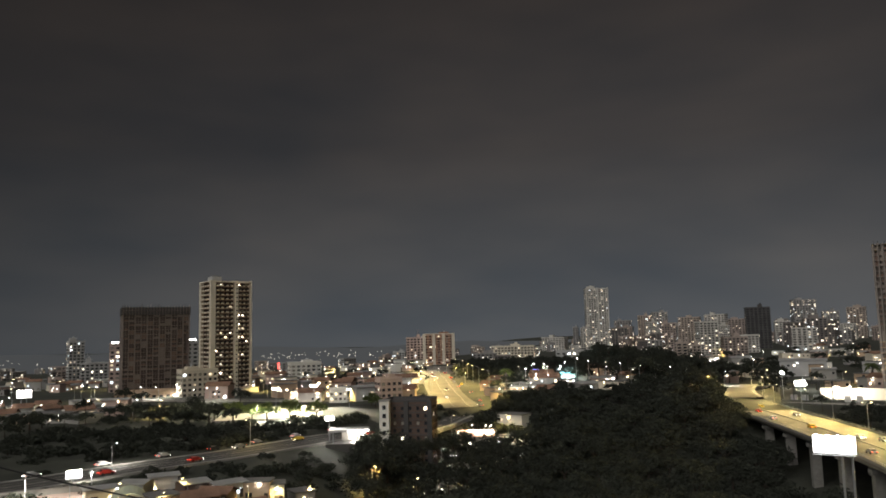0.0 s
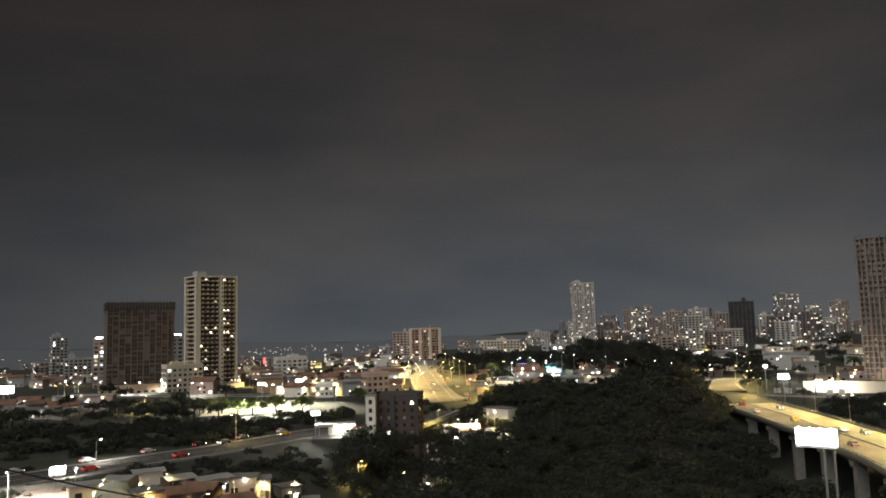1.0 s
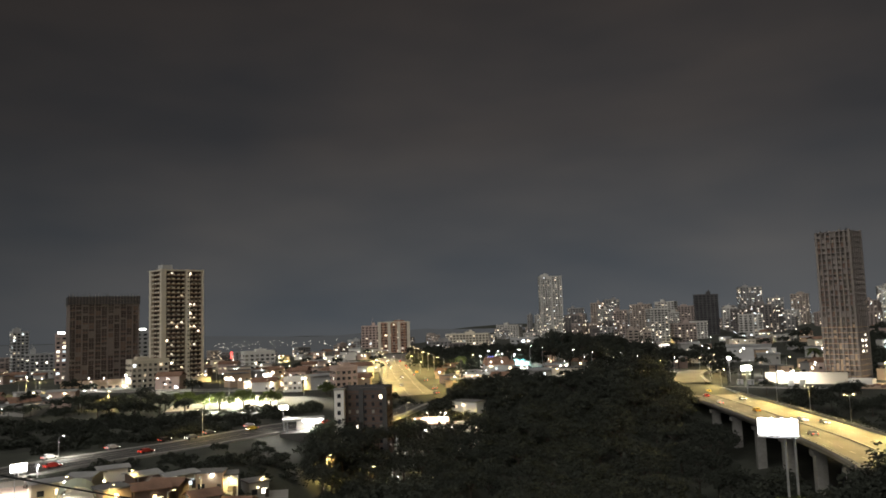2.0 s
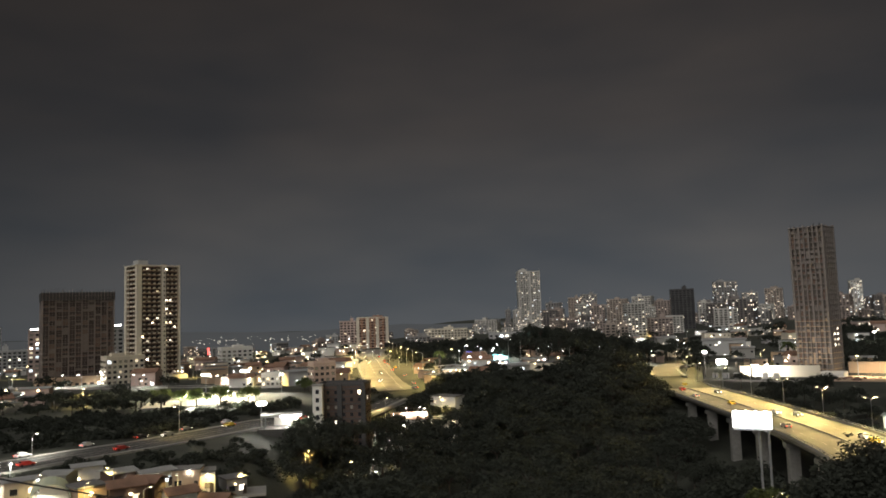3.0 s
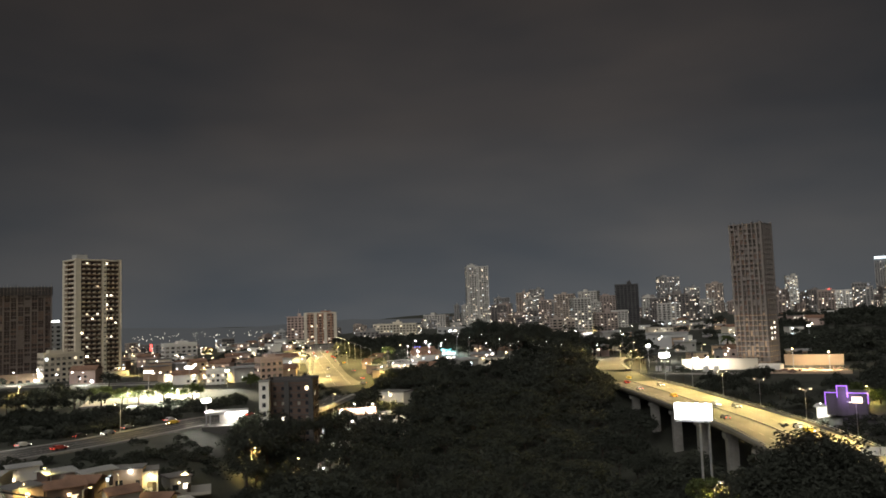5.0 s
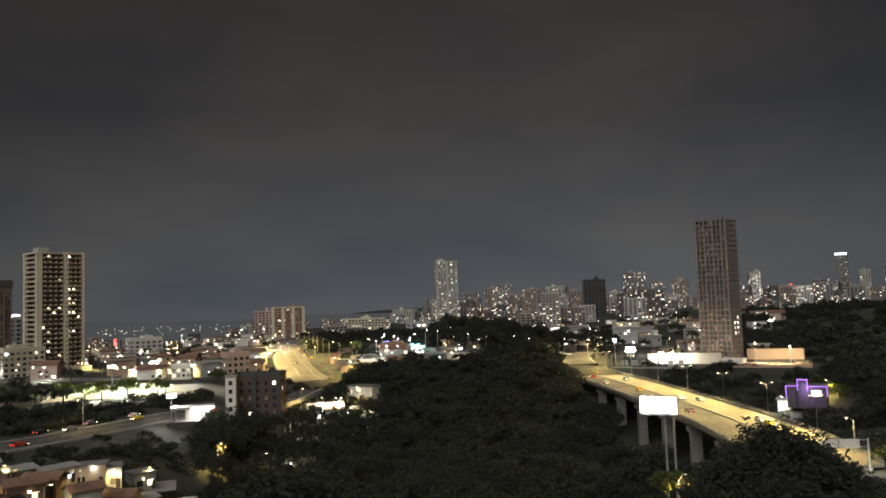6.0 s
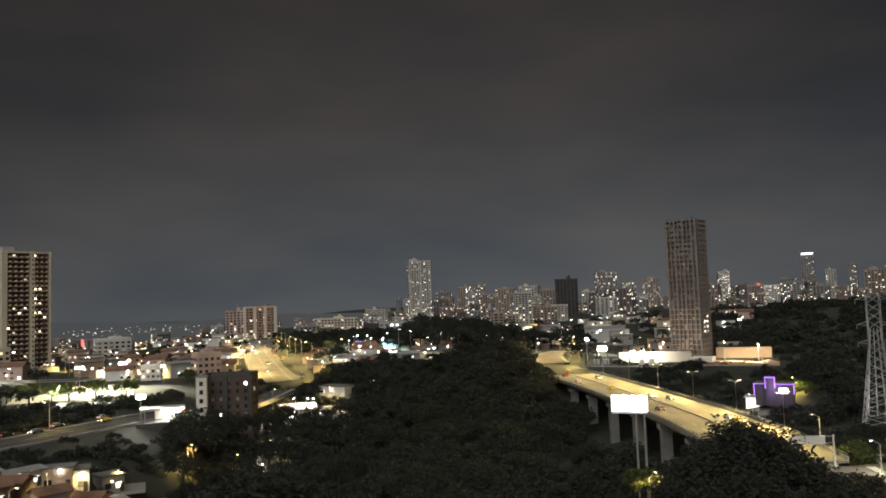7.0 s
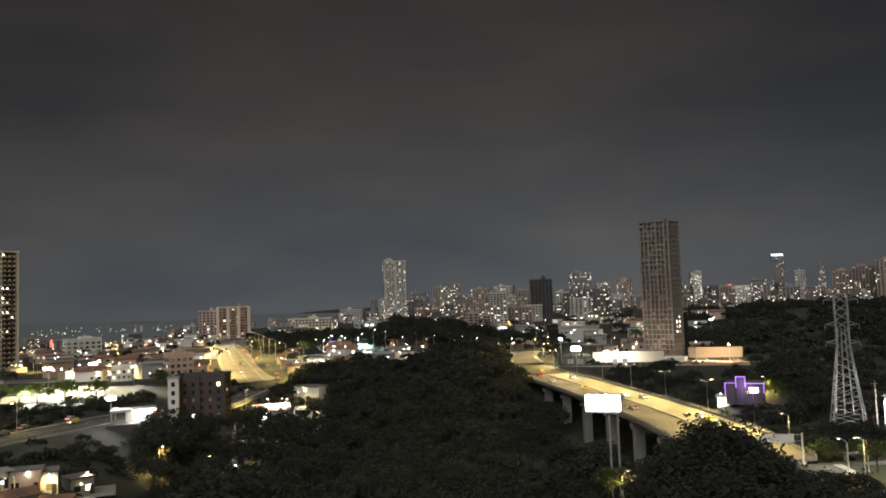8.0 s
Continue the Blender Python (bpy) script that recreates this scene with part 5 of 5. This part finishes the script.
for az, d, r in ((19.6, 164, 3.6), (21.5, 165, 3.8), (20.6, 170, 4.0)):
    x, y = spot(az, d)
    tree(x, y, 0.6 - height(x, y), r, LAMPLIT, "bright-leaved tree under an added lamp at the billboard's foot", "trees at the billboard")

# ------------------------------------------------------------------ sign gantry at the bridge head
gx, gy = 94.6, 147.5
gan = thing("sign_gantry", pose(gx, gy, 0, 0, 0, -12), "cantilever road gantry with pale sign boards and signals", "gantry")
bm = bmesh.new()
tube(bm, (0, 0, -0.5), (0, 0, 6.4), 0.22, 0.18, 10)
part("post", bm, M_WHITE, gan)
block("beam", M_STEEL, gan, -9.5, 0.2, -0.12, 0.12, 5.9, 6.2)
block("beam", M_STEEL, gan, -9.5, 0.2, -0.12, 0.12, 4.7, 4.9)
for x0, x1 in ((-9.2, -5.8), (-5.5, -1.7)):
    block("sign_board", M_WHITE, gan, x0, x1, -0.25, -0.14, 4.6, 6.3)
for xx in (-1.3, -0.6):
    block("signal_head", M_DSTEEL, gan, xx - 0.2, xx + 0.2, -0.35, -0.14, 4.9, 6.1)
for az, d, p in ((35.35, 170, 450), (36.5, 172, 800)):
    street_lamp(*spot(az, d), 6.5, 1.4, 200, "white", p, big=0.7, group="lane lamps")
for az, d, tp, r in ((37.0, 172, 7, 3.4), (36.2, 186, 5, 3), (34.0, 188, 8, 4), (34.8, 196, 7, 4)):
    tree(*spot(az, d), tp, r, LAMPLIT, "leafy roadside tree under a lamp", "roadside trees")

# ------------------------------------------------------------------ near crowns below the lookout
for az, d, ztop, r in ((-7.4, 102, 18.5, 9.5), (24.3, 128, 11.5, 7.5), (26.6, 134, 16.0, 8.0), (28.9, 132, 15.0, 8.0), (30.9, 130, 11.0, 7.0), (28.0, 118, 11.5, 7.5), (22.0, 140, 1.0, 6.0),
                       (33.8, 118, 4.0, 6.5), (36.4, 122, 3.0, 6.0), (25.2, 116, 8.0, 7.5), (31.0, 112, 8.0, 7.0), (-3.0, 110, 8.0, 8.0), (3.0, 112, 6.0, 7.5), (9.0, 115, 5.0, 7.5), (15.0, 118, 4.0, 7.0), (-11.5, 118, 6.0, 7.0)):
    x, y = spot(az, d)
    tree(x, y, ztop - height(x, y), r, CLOSE, "large dark tree close below the lookout", "near trees")

# ------------------------------------------------------------------ trees among the houses
def among(a0, a1, d0, d1):
    return lambda x, y: a0 < math.degrees(math.atan2(x, y)) < a1 and d0 < math.hypot(x, y) < d1 and free(x, y, 3.0)


wood(150, (-300, -70), (225, 360), (2.8, 4.8), (3, 5), THIN, "", "", lambda x, y: among(-37, -13, 262, 350)(x, y) and clear_of(x, y, highway, 14) and y > 1.1 * (x + 141) + 210, 0.33, True)
wood(44, (-330, -100), (270, 430), (6, 10), (3.5, 6), THIN, "dark tree on the bank above the highway", "trees on the bank", among(-38, -20, 345, 425), 0.6, True)
wood(40, (20, 190), (400, 700), (7, 12), (4, 7), THIN, "", "", among(9, 17, 400, 640), 0.55, True)
wood(60, (-90, 5), (420, 730), (8, 12), (5, 8), THIN, "", "", lambda x, y: -6.6 < math.degrees(math.atan2(x, y)) < -0.5 and 430 < math.hypot(x, y) < 730 and clear_of(x, y, highway, 22), 0.5, True)
wood(12, (-40, 15), (310, 350), (3.5, 5), (3, 4.5), THIN, "", "", lambda x, y: among(-5.5, 1.5, 316, 352)(x, y), 0.6, True)
wood(44, (-30, 30), (340, 480), (5, 9), (3.5, 5.5), THIN, "", "", lambda x, y: among(-3.2, 2.5, 352, 480)(x, y), 0.55, True)
wood(26, (110, 160), (160, 210), (4, 7), (3.5, 5), THIN, "", "", lambda x, y: among(32.5, 38.5, 196, 232)(x, y), 0.55, True)
wood(16, (110, 160), (200, 250), (2, 3.6), (2.5, 3.6), THIN, "", "", lambda x, y: x > 118 and among(27, 32, 245, 278)(x, y), 0.6, True)
wood(24, (60, 140), (80, 150), (4, 7), (3.5, 5), CROWNS, "", "", lambda x, y: 30 < math.degrees(math.atan2(x, y)) < 40 and 112 < math.hypot(x, y) < 160 and not 86 < x < 112, 0.6, True)
wood(48, (-420, -40), (400, 900), (6, 11), (4, 7), THIN, "dark street tree between houses", "town trees", among(-30, -4, 420, 900), 0.7, True)
wood(110, (-110, 60), (400, 900), (8, 13), (5, 9), THIN, "", "", lambda x, y: among(-6.5, 5, 470, 880)(x, y), 0.6, True)
wood(50, (-140, -50), (140, 235), (2, 3.8), (2, 3.6), THIN, "", "", lambda x, y: among(-37, -15, 203, 250)(x, y), 0.55, True)
wood(70, (-60, 60), (300, 520), (5, 8.5), (3.5, 5.5), THIN, "dark tree on the slope below the hill houses", "slope trees", lambda x, y: among(-10, 6, 300, 480)(x, y) and not among(-8.6, -2.6, 352, 480)(x, y), 0.6, True)
wood(60, (60, 420), (330, 900), (6, 12), (4, 7.5), THIN, "dark tree beyond the bridge", "trees beyond the bridge", among(8, 27, 395, 880), 0.7, True)
wood(40, (112, 260), (180, 400), (5, 9), (3.5, 6), CROWNS, "tree beside the bridge, half lit by road lamps", "trees beside the bridge", lambda x, y: x > 118 and among(17, 34, 225, 385)(x, y) and not (among(27.2, 31.5, 200, 300)(x, y) or among(25.2, 29.6, 345, 440)(x, y)), 0.62, True)
wood(60, (115, 300), (170, 420), (5, 10), (4, 6.5), THIN, "dark tree on the slope behind the pylon", "trees behind the pylon", lambda x, y: among(31, 41, 235, 430)(x, y) and not among(30, 32, 200, 310)(x, y), 0.45, True)

wood(60, (180, 340), (390, 640), (5, 9), (5, 8), THIN, "", "", among(25.4, 30.5, 462, 660), 0.5, True)
wood(150, (-70, 30), (270, 420), (3.5, 6.5), (2.6, 4.2), THIN, "", "", lambda x, y: among(-9.5, 4.5, 284, 405)(x, y) and clear_of(x, y, highway, 17), 0.42, True)
for az, d, ztop, r in ((34.6, 212, 4.5, 4.2), (35.5, 208, 4.0, 4.0), (36.4, 214, 5.0, 4.0), (37.2, 210, 4.2, 4.0)):
    x, y = spot(az, d)
    tree(x, y, ztop - height(x, y), r, CROWNS, "dark tree in front of the pylon's feet", "trees behind the pylon")
wood(90, (-45, 62), (232, 356), (6, 9), (4, 6), THIN, "", "", lambda x, y: height(x, y) < -2 and not below_view(x, y, 13) and clear_of(x, y, highway, 18) and free(x, y, 2.0), 0.45, True)
wood(70, (30, 80), (285, 385), (6, 9.5), (3.5, 5.5), THIN, "", "", lambda x, y: x < BX0 - 5 + bend(y) and math.degrees(math.atan2(x, y)) > 5.0 and height(x, y) > -12, 0.45, True)
wood(50, (280, 560), (560, 1000), (8, 12), (8, 12), THIN, "", "", among(25.0, 30.6, 660, 1050), 0.5, True)

belt = thing("tree_belt", pose(0, 0, 0), "dark belts of trees between houses and on slopes", "trees", kind="stuff")
for key, m in (("crown", M_LEAF), ("trunk", M_BARK)):
    me = bpy.data.meshes.new("belt_" + key)
    me.from_pydata(BELT[key][0], [], BELT[key][1])
    me.materials.append(m)
    share("crowns" if key == "crown" else "trunks", me, belt)["kind"] = "stuff"


# ------------------------------------------------------------------ cars
def car_parts():
    bm = bmesh.new()
    prof = [(-2.1, 0.35), (2.1, 0.35), (2.15, 0.75), (1.25, 0.88), (0.6, 1.42), (-1.1, 1.45), (-1.75, 0.95), (-2.15, 0.85)]
    a = [bm.verts.new((-0.85, p[0], p[1])) for p in prof]
    b = [bm.verts.new((0.85, p[0], p[1])) for p in prof]
    bm.faces.new(a)
    bm.faces.new(b[::-1])
    for i in range(len(prof)):
        j = (i + 1) % len(prof)
        bm.faces.new((a[j], a[i], b[i], b[j]))
    bmesh.ops.recalc_face_normals(bm, faces=bm.faces)
    bmesh.ops.bevel(bm, geom=bm.edges[:], offset=0.07, segments=2, affect="EDGES")
    body = [mesh_of("car_body", bm.copy(), m) for m in M_PAINTS]
    bm.free()
    bm = bmesh.new()
    tube(bm, (-0.12, 0, 0), (0.12, 0, 0), 0.33, 0.33, 12)
    return body, mesh_of("wheel", bm, M_TYRE)


BODY, WHEEL = car_parts()
M_HEADL = glow("headlight", (1.0, 0.96, 0.85), 12.0)
M_TAIL = glow("tail_light", (1.0, 0.08, 0.04), 4.0)
CARNAMES = ("white", "grey", "red", "yellow", "black")


def car(x, y, z, rz, c):
    t = thing("car", pose(x, y, z, 0, 0, rz), CARNAMES[c] + " saloon car with its lights on, standing on the road", "car", "cars on the roads")
    share("body", BODY[c], t)
    for sx in (-0.8, 0.8):
        for sy in (-1.3, 1.3):
            share("wheel", WHEEL, t, pose(sx, sy, 0.33))
        block("headlight", M_HEADL, t, sx * 0.8 - 0.16, sx * 0.8 + 0.16, 2.12, 2.2, 0.58, 0.74)
        block("tail_light", M_TAIL, t, sx * 0.8 - 0.14, sx * 0.8 + 0.14, -2.2, -2.12, 0.66, 0.82)
    block("windscreen", M_GLASS, t, -0.68, 0.68, 0.7, 0.98, 1.0, 1.3)
    block("rear_window", M_GLASS, t, -0.66, 0.66, -1.62, -1.2, 1.02, 1.34)


for x, y, r, c in ((104.5, 203, 180, 3), (104.8, 210, 180, 0), (92, 232, 0, 1), (101, 262, 180, 0), (95.5, 290, 0, 3), (91, 318, 0, 0), (104, 330, 180, 1), (94, 345, 0, 2), (101, 362, 180, 3), (93, 372, 0, 0), (105, 255, 180, 1)):
    car(x + bend(y), y, 0.0, r, c)
for i in range(6, len(highway) - 30, 4):
    p, q = highway[i], highway[i + 1]
    d = (q - p).normalized()
    side = rng.choice((-8, -4.5, 4.5, 8))
    x, y = p.x + d.y * side, p.y - d.x * side
    car(x, y, height(p.x, p.y) + 0.36, math.degrees(math.atan2(-d.x, d.y)) + (180 if side < 0 else 0), rng.randrange(5))

for i in range(22, 62, 3):
    p, q = highway[i], highway[i + 1]
    d = (q - p).normalized()
    if p.y < 300:
        x, y = p.x - d.y * 13.5, p.y + d.x * 13.5
        car(x, y, height(x, y) + 0.05, math.degrees(math.atan2(-d.x, d.y)) + 8, (0, 0, 1, 0, 4)[i % 5])

# ------------------------------------------------------------------ signs and far lights
x, y = spot(-19.2, 760)
s = thing("red_sign", pose(x, y, 6, 0, 0, 19), "tall narrow red illuminated sign", "sign")
block("sign_board", M_RED, s, -0.9, 0.9, -0.2, 0.2, 2, 8)
block("post", M_DSTEEL, s, -0.3, 0.3, 0.25, 0.6, -18, 8)
x, y = spot(-0.2, 470)
s = thing("blue_sign", pose(x, y, height(x, y), 0, 0, 0), "blue illuminated sign board", "sign")
block("sign_board", M_BLUE, s, -2.4, 2.4, -0.2, 0.2, 4.2, 5.2)
block("post", M_DSTEEL, s, -0.2, 0.2, 0.25, 0.5, -1, 4.6)
x, y = spot(2.1, 438)
s = thing("lit_kiosk", pose(x, y, height(x, y), 0, 0, -4), "kiosk with a turquoise lit awning", "kiosk")
block("wall", M_WHITE, s, -4, 4, -2, 2, -2, 3.2)
block("awning", M_CYAN, s, -4.4, 4.4, -3.4, -2.05, 2.7, 3.1)
light_at("POINT", (x, y - 5, height(x, y) + 4), 2500, (0.6, 0.95, 1.0))
street_lamp(*spot(-1.0, 452), 8, 1.6, 10, "white", 2200, big=1.4, group="town lamps")
street_lamp(*spot(0.6, 440), 8, 1.6, 10, "white", 1800, big=1.2, group="town lamps")
street_lamp(*spot(3.4, 440), 8, 1.6, 10, "white", 1800, big=1.2, group="town lamps")

# hills that close the view, their haze put on as a faint surface glow
M_HAZE = glow("painted_haze_glow", (0.92, 0.96, 1.0), 0.066)
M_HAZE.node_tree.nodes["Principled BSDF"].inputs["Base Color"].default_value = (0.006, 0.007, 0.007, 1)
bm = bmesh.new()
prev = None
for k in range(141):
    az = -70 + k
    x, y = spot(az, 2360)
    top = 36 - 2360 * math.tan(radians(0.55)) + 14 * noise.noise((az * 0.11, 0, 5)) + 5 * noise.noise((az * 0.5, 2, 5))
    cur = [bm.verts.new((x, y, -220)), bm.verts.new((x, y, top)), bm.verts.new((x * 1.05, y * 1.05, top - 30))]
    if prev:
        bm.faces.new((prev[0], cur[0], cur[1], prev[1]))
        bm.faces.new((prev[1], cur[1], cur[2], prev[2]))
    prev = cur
tagged(new("backdrop", mesh_of("backdrop", bm, M_HAZE)), "dark hills with haze painted as a faint glow", "hills", kind="structure")

far = thing("hillside_lights", pose(0, 0, 0), "many tiny lamps of villages on the far hills", "lights", kind="stuff")
bm = bmesh.new()
for a0, a1, n, zz in ((-20.3, -17.0, 26, 0.0), (-16.5, -11.5, 30, 0.0), (-38, -33, 6, 0.0), (-38, -10, 40, -10.0)):
    for q in range(n):
        az, d = rng.uniform(a0, a1), rng.uniform(2250, 2300)
        x, y = spot(az, d)
        s = rng.uniform(0.5, 1.1)
        z = 36 - d * math.tan(radians(1.05 + rng.uniform(-0.12, 0.25))) + zz
        bmesh.ops.create_icosphere(bm, subdivisions=1, radius=s, matrix=Matrix.Translation((x, y, z)))
lamps = part("lamps", bm, glow("far_lamps", (1.0, 0.93, 0.78), 2.2), far)
lamps["kind"] = "stuff"
